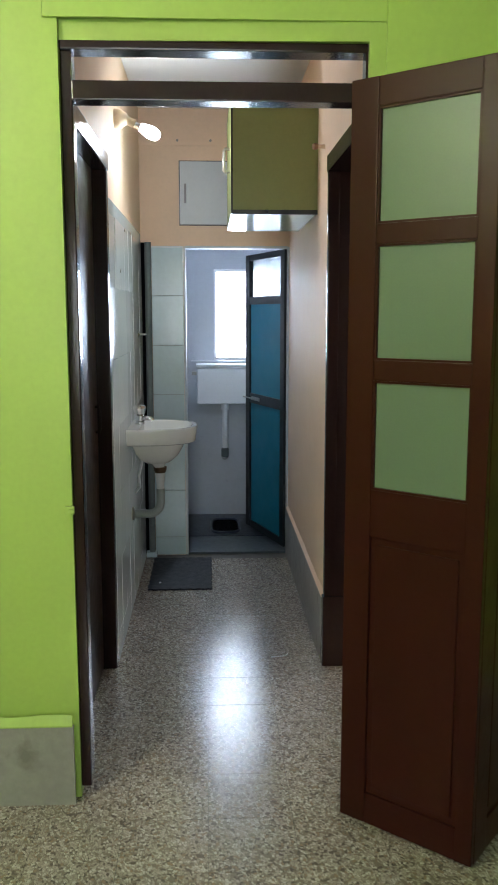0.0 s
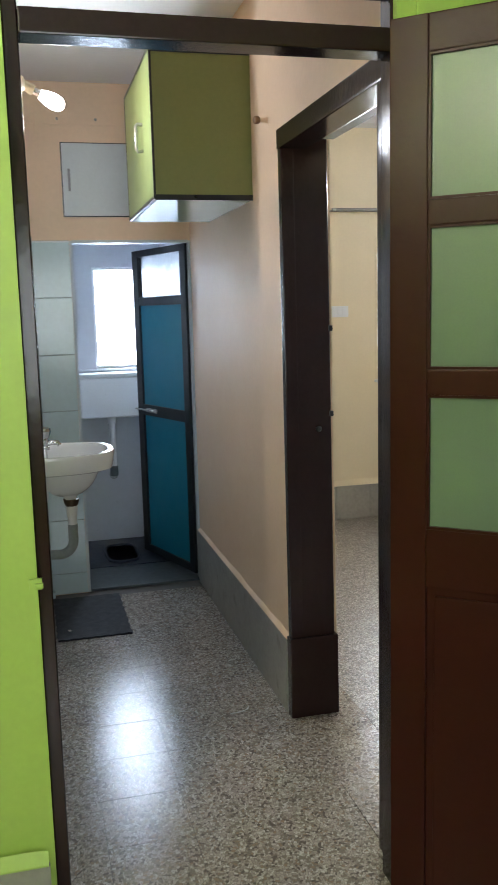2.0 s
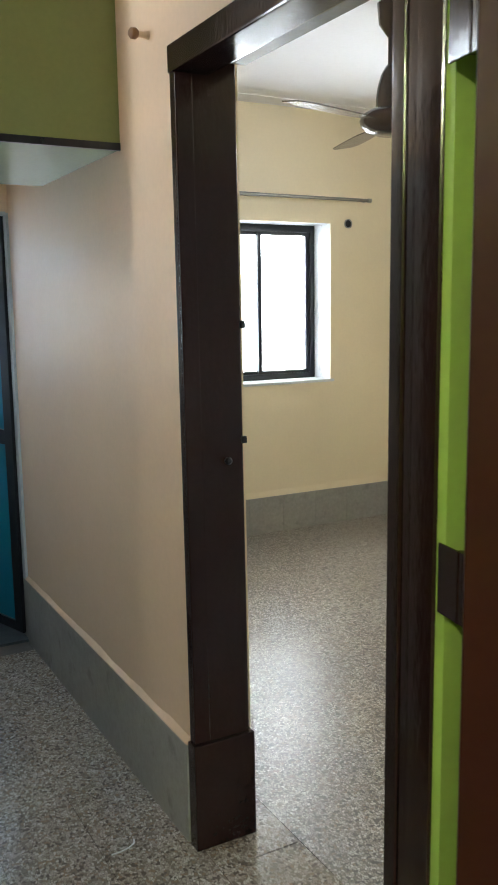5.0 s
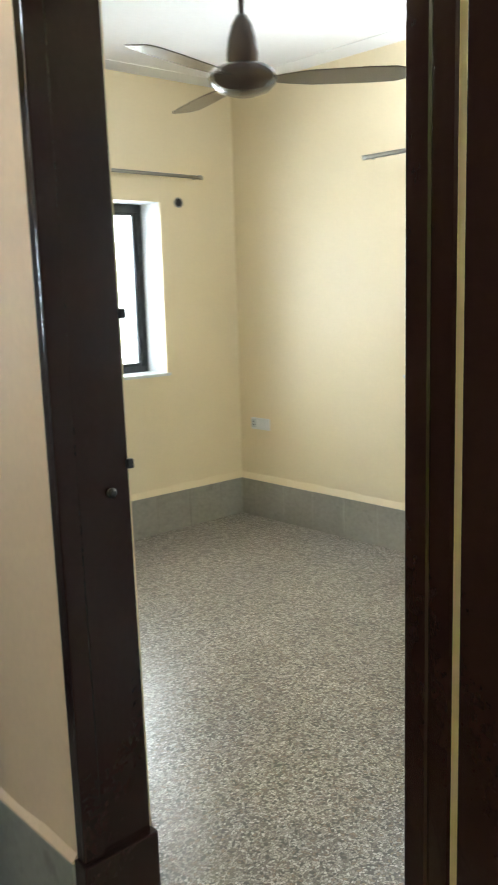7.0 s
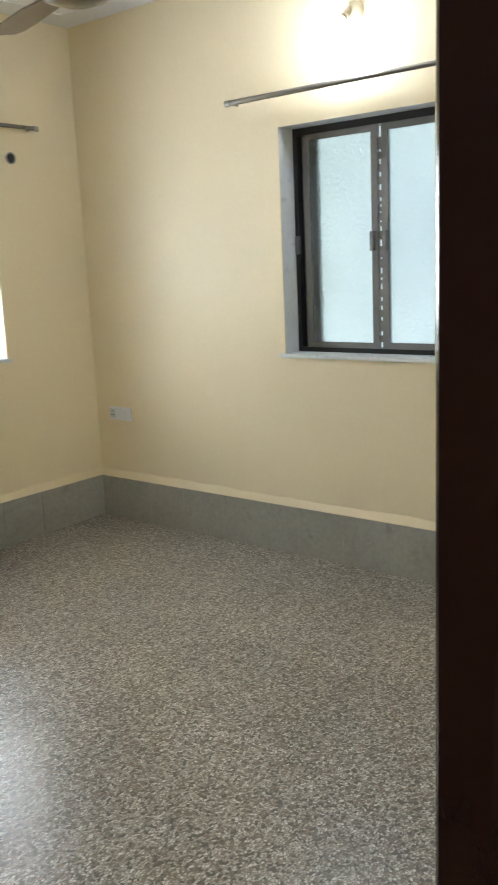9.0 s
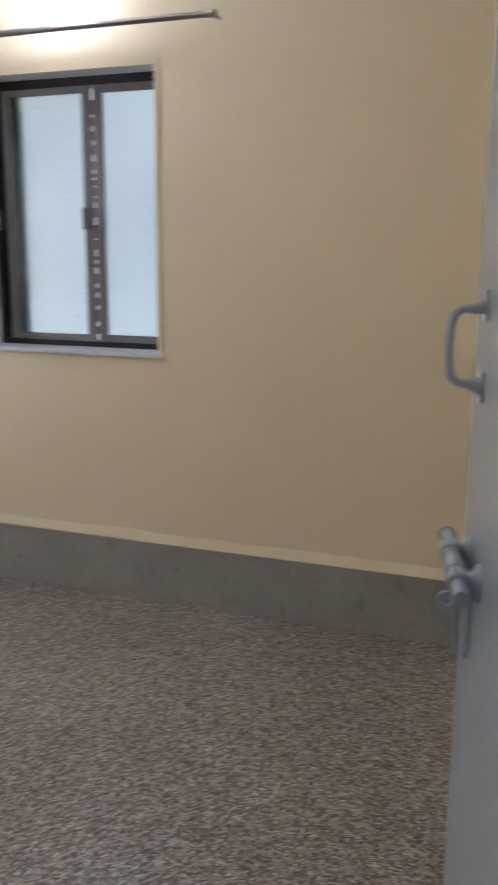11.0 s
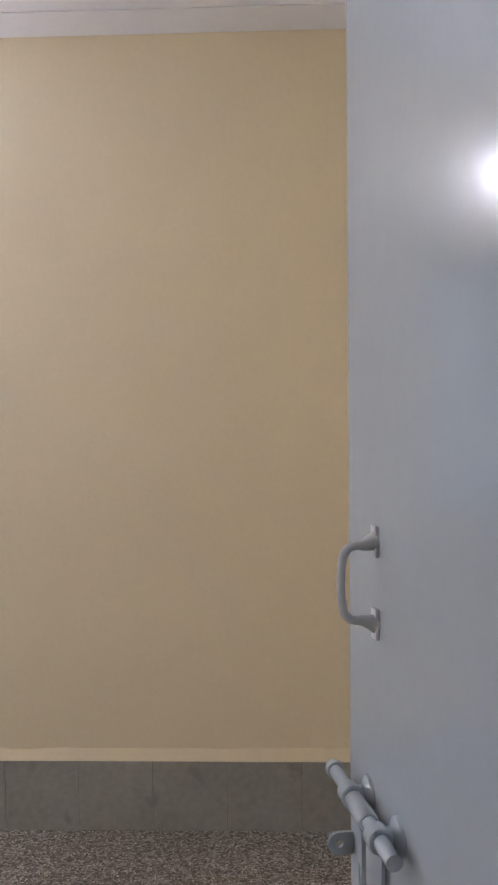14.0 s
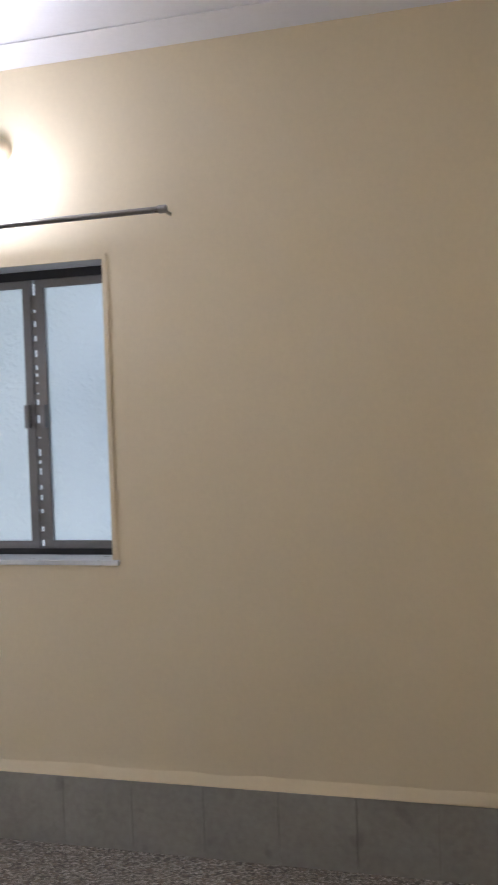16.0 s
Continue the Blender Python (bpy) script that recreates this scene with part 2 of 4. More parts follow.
BULB = glowing("lit_bulb", (0.96, 0.98, 1.0), 30)
OUTSIDE = glowing("overcast_brightness", (0.97, 0.99, 1.0), 4.0)
OUTSIDE_BLUE = glowing("shaded_airwell_brightness", (0.62, 0.78, 0.92), 0.55)
nt = OUTSIDE_BLUE.node_tree
gp = nt.nodes.new("ShaderNodeNewGeometry")
ns = nt.nodes.new("ShaderNodeTexNoise")
ns.inputs["Scale"].default_value, ns.inputs["Detail"].default_value = 1.7, 5
rp = nt.nodes.new("ShaderNodeValToRGB")
rp.color_ramp.elements[0].position, rp.color_ramp.elements[0].color = 0.35, (0.34, 0.48, 0.55, 1)
rp.color_ramp.elements[1].position, rp.color_ramp.elements[1].color = 0.66, (0.76, 0.92, 1.0, 1)
nt.links.new(gp.outputs["Position"], ns.inputs["Vector"])
nt.links.new(ns.outputs[0], rp.inputs[0])
nt.links.new(rp.outputs[0], nt.nodes["Principled BSDF"].inputs["Emission Color"])
# near-black that puts the shade of the corner gap and the pan into colour
HOLLOW_SHADE = material("painted_hollow_shade", (0.004, 0.004, 0.005), 0.9, 0.1, spec=0.05)
FROST = glass("frosted_window_glass", (0.86, 0.93, 0.96), 0.3, 0.6, 55)
CLEAR = glass("clear_window_glass", (0.97, 0.98, 0.98), 0.02)
RIPPLE = glass("rippled_glass", (0.76, 0.79, 0.82), 0.2, 0.6, 36)
NAVY = material("dark_navy_floor_tile", (0.018, 0.025, 0.042), 0.35, 0.15, 5, 60, 0.15, spec=0.35)


# ---- mesh helpers ----
def cuboid(bm, x0, x1, y0, y1, z0, z1):
    """Adds one box to a bmesh."""
    v = [bm.verts.new((x, y, z)) for x in (x0, x1) for y in (y0, y1) for z in (z0, z1)]
    for f in ((0, 1, 3, 2), (4, 6, 7, 5), (0, 4, 5, 1), (2, 3, 7, 6), (0, 2, 6, 4), (1, 5, 7, 3)):
        bm.faces.new([v[i] for i in f])
    return v


def boxes(*rows, bevel=0.0, segments=2):
    bm = bmesh.new()
    for r in rows:
        cuboid(bm, *r)
    bmesh.ops.recalc_face_normals(bm, faces=bm.faces)
    if bevel:
        bmesh.ops.bevel(bm, geom=list(bm.edges), offset=bevel, segments=segments, affect="EDGES", profile=0.7)
    return bm


def turned(profile, sides=32):
    """A body of revolution about z from (radius, height) pairs."""
    bm = bmesh.new()
    rings = []
    for r, z in profile:
        if r < 1e-5:
            rings.append([bm.verts.new((0, 0, z))])
        else:
            rings.append([bm.verts.new((r * math.cos(2 * math.pi * i / sides), r * math.sin(2 * math.pi * i / sides), z))
                          for i in range(sides)])
    for a, b in zip(rings, rings[1:]):
        for i in range(sides):
            j = (i + 1) % sides
            if len(a) == 1 and len(b) > 1:
                bm.faces.new((a[0], b[i], b[j]))
            elif len(b) == 1 and len(a) > 1:
                bm.faces.new((a[i], a[j], b[0]))
            elif len(a) > 1:
                bm.faces.new((a[i], a[j], b[j], b[i]))
    for ring, flip in ((rings[0], True), (rings[-1], False)):
        if len(ring) > 1:
            bm.faces.new(ring[::-1] if flip else ring)
    bmesh.ops.recalc_face_normals(bm, faces=bm.faces)
    return bm


def tube(points, radius, sides=14):
    """A round bar along a line of points."""
    bm = bmesh.new()
    pts = [Vector(p) for p in points]
    rings = []
    for i, p in enumerate(pts):
        d = (pts[min(i + 1, len(pts) - 1)] - pts[max(i - 1, 0)]).normalized()
        a = d.orthogonal().normalized() if i == 0 else (a - d * a.dot(d)).normalized()
        b = d.cross(a)
        r = radius[i] if isinstance(radius, (list, tuple)) else radius
        rings.append([bm.verts.new(p + r * (a * math.cos(2 * math.pi * k / sides) + b * math.sin(2 * math.pi * k / sides)))
                      for k in range(sides)])
    for r0, r1 in zip(rings, rings[1:]):
        for k in range(sides):
            bm.faces.new((r0[k], r0[(k + 1) % sides], r1[(k + 1) % sides], r1[k]))
    bm.faces.new(rings[0][::-1])
    bm.faces.new(rings[-1])
    bmesh.ops.recalc_face_normals(bm, faces=bm.faces)
    return bm


def arc(centre, u, v, radius, a0, a1, steps=8):
    c, u, v = Vector(centre), Vector(u), Vector(v)
    return [c + radius * (u * math.cos(radians(a0 + (a1 - a0) * i / steps)) + v * math.sin(radians(a0 + (a1 - a0) * i / steps)))
            for i in range(steps + 1)]


def part(name, bm, mat, parent=None, label="", smooth=False, m=None):
    """Links a bmesh as one mesh object, under a thing or a part where one is given."""
    if m is not None:
        bm.transform(m)
    me = bpy.data.meshes.new(name)
    bm.to_mesh(me)
    bm.free()
    me.materials.append(mat)
    if smooth:
        for p in me.polygons:
            p.use_smooth = True
        me.set_sharp_from_angle(angle=radians(40))
    ob = new(name, me)
    if parent:
        ob.parent = parent
    if label:
        ob["label"] = label
    return ob


def thing(name, m, label, category, group="", kind=""):
    ob = new(name)
    ob.matrix_world = m
    ob.empty_display_size = 0.1
    return tagged(ob, label, category, group, kind)


def setting(name, bm, mat, label, category="wall", smooth=False):
    return tagged(part(name, bm, mat, smooth=smooth), label, category, kind="structure")


# ---- measures ----
LEFT, RIGHT = -0.437, 0.447        # faces of the passage's side walls
FAR = 2.742                        # the passage's end wall
BW, BE, BS, BN = 0.623, 3.397, 0.10, 3.82   # faces of the bedroom's walls
BZ, PZ, GZ = 2.709, 2.66, 2.80     # ceiling heights: bedroom, passage, green room
GX0, GX1, GY = -1.65, 2.2, -4.2     # the green room
D0, D1, DZ = 0.18, 1.0, 2.10       # the bedroom door's opening along y, and its top

# ---- structure ----
setting("floor", boxes((GX0 - 0.2, BE + 0.3, GY - 0.2, 4.2, -0.1, -0.003)), GROUT, "dark cement bed and joints under the terrazzo floor tiles", "floor")
setting("wall_green", boxes((GX0, -0.440, 0, 0.075, -0.05, 2.9), (0.437, GX1, 0, 0.075, -0.05, 2.9), (0.411, 0.437, 0, 0.02, -0.05, 2.222), (-0.440, 0.437, 0, 0.075, 2.222, 2.9)), GREEN,
        "lime green painted wall round the doorway")
setting("wall_green_left", boxes((GX0 - 0.2, GX0, GY, 0.1, -0.05, 2.9)), GREEN, "lime green painted side wall")
setting("wall_green_right", boxes((GX1, GX1 + 0.2, GY, 0.0, -0.05, 2.9)), GREEN, "lime green painted side wall")
# the opening in this unseen wall is added to let fill light in
setting("wall_green_back", boxes((GX0, -1.0, GY - 0.2, GY, -0.05, 2.9), (0.4, GX1, GY - 0.2, GY, -0.05, 2.9),
                                 (-1.0, 0.4, GY - 0.2, GY, -0.05, 0.95), (-1.0, 0.4, GY - 0.2, GY, 2.15, 2.9)), GREEN,
        "lime green painted wall, out of view, with an added window opening")
setting("ceiling_green_room", boxes((GX0, GX1, GY, 0.0, GZ, GZ + 0.1)), WHITE, "white painted ceiling", "ceiling")
# raised plaster field of the green wall, with a softened edge round the doorway
setting("plaster_band", boxes((0.457, GX1, -0.005, 0.0, 0.258, GZ), (-0.478, 0.457, -0.005, 0.0, 2.272, GZ),
                              bevel=0.0045, segments=3), GREEN, "raised lime green plaster field round the doorway", "wall")

setting("wall_passage_right", boxes((RIGHT, BW, 0.10, D0 - 0.064, -0.05, 2.9), (RIGHT, BW, D1 + 0.030, 4.0, -0.05, 2.9),
                                    (RIGHT, BW, D0 - 0.064, D1 + 0.030, DZ, 2.9)), PEACH, "peach painted passage wall")
setting("wall_passage_south", boxes((LEFT - 0.2, -0.440, 0.075, 0.10, -0.05, 2.9), (0.437, BW, 0.075, 0.10, -0.05, 2.9), (-0.440, 0.437, 0.075, 0.10, 2.222, 2.9)), PEACH,
        "peach painted back of the doorway wall")
setting("wall_passage_left", boxes((LEFT - 0.2, LEFT, 1.06, 4.0, -0.05, 2.9), (LEFT - 0.2, LEFT, 0.10, 1.06, DZ, 2.9),
                                   (LEFT - 0.2, LEFT, 0.10, 0.18, -0.05, DZ)), PEACH, "pale peach painted passage wall above the tiles")
setting("wall_passage_end", boxes((LEFT, -0.186, FAR, FAR + 0.1, -0.05, 2.9), (-0.186, RIGHT, FAR, FAR + 0.1, 1.878, 2.9)), PEACH,
        "peach painted wall above the toilet door")
setting("ceiling_passage", boxes((LEFT, RIGHT, 0.10, FAR, PZ, PZ + 0.1)), WHITE, "white painted passage ceiling", "ceiling")

setting("wall_bedroom_south", boxes((BW, BE, 0.075, BS - 0.015, -0.05, 2.9)), YELLOW, "cream yellow bedroom wall behind the open door")
setting("wall_bedroom_west", boxes((BW, BW + 0.004, BS, D0 - 0.064, -0.05, BZ), (BW, BW + 0.004, D1 + 0.030, BN, -0.05, BZ),
                                   (BW, BW + 0.004, D0 - 0.064, D1 + 0.030, DZ + 0.03, BZ)), YELLOW, "cream yellow bedroom wall with the doorway")
W1 = (1.962, 2.817, 0.982, 2.022)    # x0, x1, z0, z1 of the north window
W2 = (1.642, 2.450, 0.987, 2.040)   # y0, y1, z0, z1 of the east window
setting("wall_bedroom_north", boxes((BW, W1[0], BN, BN + 0.28, -0.05, 2.9), (W1[1], BE + 0.28, BN, BN + 0.28, -0.05, 2.9),
                                    (W1[0], W1[1], BN, BN + 0.28, -0.05, W1[2]), (W1[0], W1[1], BN, BN + 0.28, W1[3], 2.9)), YELLOW,
        "cream yellow bedroom wall with a window opening")
setting("wall_bedroom_east", boxes((BE, BE + 0.28, BS - 0.1, W2[0], -0.05, 2.9), (BE, BE + 0.28, W2[1], BN, -0.05, 2.9),
                                   (BE, BE + 0.28, W2[0], W2[1], -0.05, W2[2]), (BE, BE + 0.28, W2[0], W2[1], W2[3], 2.9)), YELLOW,
        "cream yellow bedroom wall with a window opening")
setting("ceiling_bedroom", boxes((BW, BE, BS, BN, BZ, BZ + 0.1)), WHITE, "white painted bedroom ceiling", "ceiling")
setting("ceiling_bead", boxes((BE - 0.185, BE - 0.176, BS, BN - 0.17, BZ - 0.004, BZ + 0.002), (BW + 0.1, BE - 0.185, BN - 0.18, BN - 0.171, BZ - 0.004, BZ + 0.002)),
        WHITE, "thin plaster bead round the bedroom ceiling", "trim")

# toilet
TW, TE, TN = -0.46, 0.447, 3.79
setting("wall_toilet_north", boxes((TW, 0.0, TN, TN + 0.12, -0.05, 2.4), (0.36, RIGHT, TN, TN + 0.12, -0.05, 2.4), (0.0, 0.36, TN, TN + 0.12, -0.05, 1.152),
                                   (0.0, 0.36, TN, TN + 0.12, 1.80, 2.4)), TOILET_WALL, "white toilet wall with a small window opening")
setting("wall_toilet_sides", boxes((LEFT, LEFT + 0.06, FAR + 0.1, TN, -0.05, 2.4), (RIGHT - 0.004, RIGHT, FAR + 0.1, TN, -0.05, 2.4)), TOILET_WALL, "white toilet side walls")
setting("wall_toilet_front", boxes((LEFT + 0.06, -0.186, FAR + 0.1, FAR + 0.104, 0.0, 2.4), (-0.186, RIGHT, FAR + 0.1, FAR + 0.104, 1.878, 2.4)), TOILET_WALL, "white inner face of the toilet front wall")
setting("ceiling_toilet", boxes((LEFT, RIGHT, FAR + 0.1, TN, 2.3, 2.4)), WHITE, "white toilet ceiling", "ceiling")
setting("floor_toilet", boxes((-0.186, RIGHT, FAR + 0.002, FAR + 0.1, 0.0, 0.012), (LEFT, RIGHT, FAR + 0.1, TN, -0.05, 0.004)), TOILET_FLOOR, "dark slate blue toilet floor", "floor")

# backdrops outside the windows
for v in bpy.data.objects["wall_green"].data.vertices:
    if abs(v.co.x + 0.440) < 1e-4 and v.co.y < 0.001 and v.co.z < 2.5:
        v.co.y += 0.028                # the plaster eases back to the frame
# the south glow belongs to the added green room window
for name, r, mat in (("backdrop_north", (0.4, 4.4, 5.4, 5.42, -0.3, 3.4), OUTSIDE), ("backdrop_toilet", (-0.6, 1.0, 4.3, 4.32, 0.6, 2.6), OUTSIDE),
                     ("backdrop_east", (4.1, 4.12, 0.6, 3.5, 0.2, 3.0), OUTSIDE_BLUE), ("backdrop_south", (-1.8, 1.2, -5.0, -4.98, 0.4, 2.8), OUTSIDE)):
    setting(name, boxes(r), mat, "plain daylight brightness outside the window", "backdrop")


# ---- door frames ----
def door_frame(name, m, label, jambs, head, extra=()):
    t = thing(name, m, label, "door frame", kind="structure")
    for j in jambs:
        part("jamb", boxes(j, bevel=0.007, segments=3), BROWN, t, smooth=True)
    part("head", boxes(head, bevel=0.005), BROWN, t)
    for n, r in extra:
        part(n, boxes(r, bevel=0.004), BROWN, t)
    return t


ID = Matrix.Identity(4)
door_frame("door_frame_green_room", ID, "dark brown gloss wooden door frame with a fanlight bar",
           [(-0.440, -0.408, 0.035, 0.098, 0.03, 2.2), (0.405, 0.437, 0.02, 0.080, 0.0, 2.2)],
           (-0.440, 0.437, 0.02, 0.098, 2.198, 2.222), [("transom_bar", (-0.408, 0.405, 0.02, 0.095, 2.066, 2.118))])
t = door_frame("door_frame_bedroom", ID, "dark brown gloss wooden door frame of the bedroom",
               [(RIGHT - 0.004, BW - 0.011, D0 - 0.064, D0 - 0.030, 0.0, DZ - 0.003), (RIGHT - 0.009, BW - 0.011, D0 - 0.034, D0 + 0.001, 0.0, DZ - 0.062), (RIGHT - 0.006, BW - 0.011, D1 + 0.010, D1 + 0.036, 0.0, DZ - 0.003)],
               (RIGHT - 0.009, RIGHT + 0.09, D0 - 0.066, D1 + 0.039, DZ - 0.06, DZ + 0.005),
               [("plinth", (RIGHT - 0.012, BW - 0.003, D1 - 0.006, D1 + 0.038, 0.0, 0.305)), ("door_stop", (RIGHT - 0.006, RIGHT + 0.042, D1 + 0.003, D1 + 0.014, 0.306, DZ - 0.062))])
for ob in (*t.children, bpy.data.objects["wall_passage_right"], bpy.data.objects["wall_bedroom_west"]):
    for v in ob.data.vertices:
        if 0.9 < v.co.y < 1.1:
            v.co.y += (v.co.z - 0.6) * 0.012
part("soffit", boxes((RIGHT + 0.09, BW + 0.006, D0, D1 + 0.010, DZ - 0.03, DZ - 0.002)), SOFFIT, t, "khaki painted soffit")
part("knob", turned([(0.0, 0.0), (0.009, 0.001), (0.011, 0.008), (0.006, 0.014), (0.0, 0.015)], 14), BLACK, t, m=pose(0.56, D1 + 0.010, 1.075, 90))
for z in (1.127, 1.43):
    part("striker_plate", boxes((0.604, 0.617, D1 + 0.003, D1 + 0.016, z - 0.010, z + 0.010), bevel=0.004), BLACK, t)
door_frame("door_frame_left", ID, "dark brown gloss wooden door frame of the closed side door",
           [(LEFT - 0.16, LEFT + 0.006, 0.16, 0.21, 0.0, DZ - 0.06), (LEFT - 0.16, LEFT + 0.006, 1.0, 1.06, 0.0, DZ - 0.06)],
           (LEFT - 0.10, LEFT + 0.010, 0.16, 1.06, DZ - 0.06, DZ + 0.005))
d = thing("door_left", ID, "closed dark brown wooden door in the side frame", "door", kind="structure")
part("leaf", boxes((LEFT - 0.085, LEFT - 0.05, 0.21, 1.0, 0.01, DZ - 0.06), bevel=0.004), LEAF_BROWN, d)
part("door_handle", tube([(LEFT - 0.05, 0.93, 1.02), (LEFT - 0.035, 0.93, 1.02), (LEFT - 0.032, 0.93, 1.03), (LEFT - 0.032, 0.93, 1.11), (LEFT - 0.035, 0.93, 1.12), (LEFT - 0.05, 0.93, 1.12)], 0.005, 10), BROWN, d, smooth=True)

# ---- green room door: two leaves folded back on long hinges ----
HX, HY, FXX, FYY = 0.345, -0.112, 0.657, -0.388


def panelled_leaf(name, m, width, label, mats, glazed=True):
    """A leaf in local x (0 to width), face at y = 0 towards -y, thickness along +y."""
    t = thing(name, m, label, "door")
    k = 0.034
    rows = [(1.004, 1.305), (1.361, 1.666), (1.719, 2.015)]
    part("stile", boxes((0.0, 0.082, 0, k, 0.012, 2.09), bevel=0.003), mats, t)
    part("stile", boxes((width - 0.05, width, 0, k, 0.012, 2.09), bevel=0.003), mats, t)
    for z0, z1 in ((0.012, 0.105), (0.87, 1.004), (1.305, 1.361), (1.666, 1.719), (2.015, 2.09)):
        part("rail", boxes((0.082, width - 0.05, 0.0015, k - 0.0015, z0, z1), bevel=0.003), mats, t)
    part("panel", boxes((0.082, width - 0.05, 0.010, k - 0.010, 0.105, 0.87)), mats, t)
    part("raised_field", boxes((0.10, width - 0.068, 0.005, 0.011, 0.125, 0.85), bevel=0.004), mats, t)
    for z0, z1 in rows:
        part("pane", boxes((0.082, width - 0.05, 0.012, 0.017, z0, z1)), DOOR_GLASS if glazed else mats, t, "frosted green glass pane")
        b = 0.006
        part("beading", boxes((0.082, 0.082 + b, 0.004, 0.012, z0, z1), (width - 0.05 - b, width - 0.05, 0.004, 0.012, z0, z1),
                              (0.082 + b, width - 0.05 - b, 0.004, 0.012, z0, z0 + b), (0.082 + b, width - 0.05 - b, 0.004, 0.012, z1 - b, z1)), mats, t)
    return t


ang = math.degrees(math.atan2(FYY - HY, FXX - HX))
leaf = panelled_leaf("door_leaf_green_room", pose(HX, HY, 0, 0, 0, ang), 0.416, "red-brown half-glazed door leaf folded open on long hinges", DOOR_RED)
panelled_leaf("door_leaf_green_room", pose(FXX + 0.012, FYY + 0.012, 0, 0, 0, 50), 0.40, "red-brown door leaf folded behind the first", DOOR_RED)
back = leaf.matrix_world.inverted()
for z in (0.25, 1.06, 1.86):
    hp = part("hinge", boxes((0.0, 0.10, -0.002, 0.002, z - 0.055, z + 0.055), bevel=0.0015), BROWN, leaf, "brown painted steel hinge", m=back @ pose(0.398, 0.0, 0, 0, 0, -100))
    part("hinge_knuckle", turned([(0.007, z - 0.055), (0.007, z + 0.055)], 12), BROWN, hp, smooth=True, m=back @ pose(0.392, -0.055, 0))

# ---- bedroom door leaf ----
BX, BY, EX, EY = 0.653, 0.138, 1.521, 0.312
LW = math.hypot(EX - BX, EY - BY)
bl = thing("door_leaf_bedroom", pose(BX, BY, 0, 0, 0, math.degrees(math.atan2(EY - BY, EX - BX))),
           "open pale blue-grey gloss painted flush door leaf", "door")
part("leaf", boxes((0.0, LW, -0.035, 0.0, 0.012, 2.06), bevel=0.003), LEAF_GREY, bl)
bow = [(0.752, 0.0, 1.315), (0.752, 0.008, 1.313), (0.752, 0.016, 1.311)] + arc((0.752, 0.022, 1.295), (0, 0, 1), (0, 1, 0), 0.016, 0, 90, 8)
bow += [(0.752, 0.0395, 1.285), (0.752, 0.040, 1.27), (0.752, 0.0395, 1.255)]
bow += arc((0.752, 0.022, 1.245), (0, 1, 0), (0, 0, -1), 0.016, 0, 90, 8) + [(0.752, 0.016, 1.229), (0.752, 0.008, 1.227), (0.752, 0.0, 1.225)]
thick = [0.012, 0.0085, 0.0062] + [0.0047] * (len(bow) - 6) + [0.0062, 0.0085, 0.012]
hd = part("pull_handle", tube(bow, thick, 14), HANDLE_GREY, bl, "grey enamelled pull handle", True, m=pose(0.024, 0, -0.004))
for z in (1.315, 1.225):
    part("handle_plate", boxes((0.743, 0.761, 0.0, 0.004, z - 0.017, z + 0.017), bevel=0.002), HANDLE_GREY, hd, m=pose(0.024, 0, -0.004))
al = part("sliding_bolt", tube([(0.655, 0.022, 1.020), (0.868, 0.022, 1.020)], 0.0085, 16), LEAF_GREY, bl, "thick painted sliding bolt", True)
for x in (0.805, 0.705):
    part("bolt_bracket", tube([(x - 0.011, 0.022, 1.020), (x - 0.009, 0.022, 1.020), (x + 0.009, 0.022, 1.020), (x + 0.011, 0.022, 1.020)], [0.0115, 0.0135, 0.0135, 0.0115], 18), LEAF_GREY, al, smooth=True)
    part("bracket_foot", tube([(x, 0.0, 1.020), (x, 0.004, 1.020), (x, 0.009, 1.020), (x, 0.018, 1.020)], [0.021, 0.020, 0.011, 0.010], 18), LEAF_GREY, al, smooth=True)
part("bolt_tip", turned([(0.011, 0.0), (0.012, 0.006), (0.009, 0.016), (0.0, 0.018)], 14), LEAF_GREY, al, smooth=True, m=pose(0.868, 0.022, 1.020, 0, 90))
part("hasp", boxes((0.770, 0.788, 0.015, 0.020, 0.955, 1.012), (0.770, 0.776, 0.015, 0.020, 0.905, 0.955), (0.782, 0.788, 0.015, 0.020, 0.905, 0.955), (0.776, 0.782, 0.015, 0.020, 0.905, 0.915)), LEAF_GREY, al)
tongue = bmesh.new()
rims = [[tongue.verts.new((0.748 + q * w, y, z)) for q, y in ((-1, 0.004), (1, 0.004), (1, 0.008), (-1, 0.008))]
        for z, w in ((1.008, 0.010), (0.985, 0.011), (0.95, 0.009), (0.925, 0.005), (0.912, 0.001))]
for r0, r1 in zip(rims, rims[1:]):
    for k in range(4):
        tongue.faces.new((r0[k], r0[(k + 1) % 4], r1[(k + 1) % 4], r1[k]))
tongue.faces.new(rims[0][::-1])
tongue.faces.new(rims[-1])
bmesh.ops.recalc_face_normals(tongue, faces=tongue.faces)
part("tongue", tongue, LEAF_GREY, al, "tapered steel tongue")
part("bolt_collar", tube([(0.735, 0.022, 1.020), (0.738, 0.022, 1.020), (0.790, 0.022, 1.020), (0.793, 0.022, 1.020)], [0.0095, 0.0115, 0.0115, 0.0095], 16), LEAF_GREY, al, smooth=True)
lug = bmesh.new()
layers = [[lug.verts.new((x, 0.017 + r * math.cos(math.tau * k / 24) - (0.012 if r > 0.01 and math.cos(math.tau * k / 24) < 0 else 0), 0.928 + r * math.sin(math.tau * k / 24)))
           for k in range(24)] for x in (LW - 0.012, LW - 0.007) for r in (0.005, 0.014)]
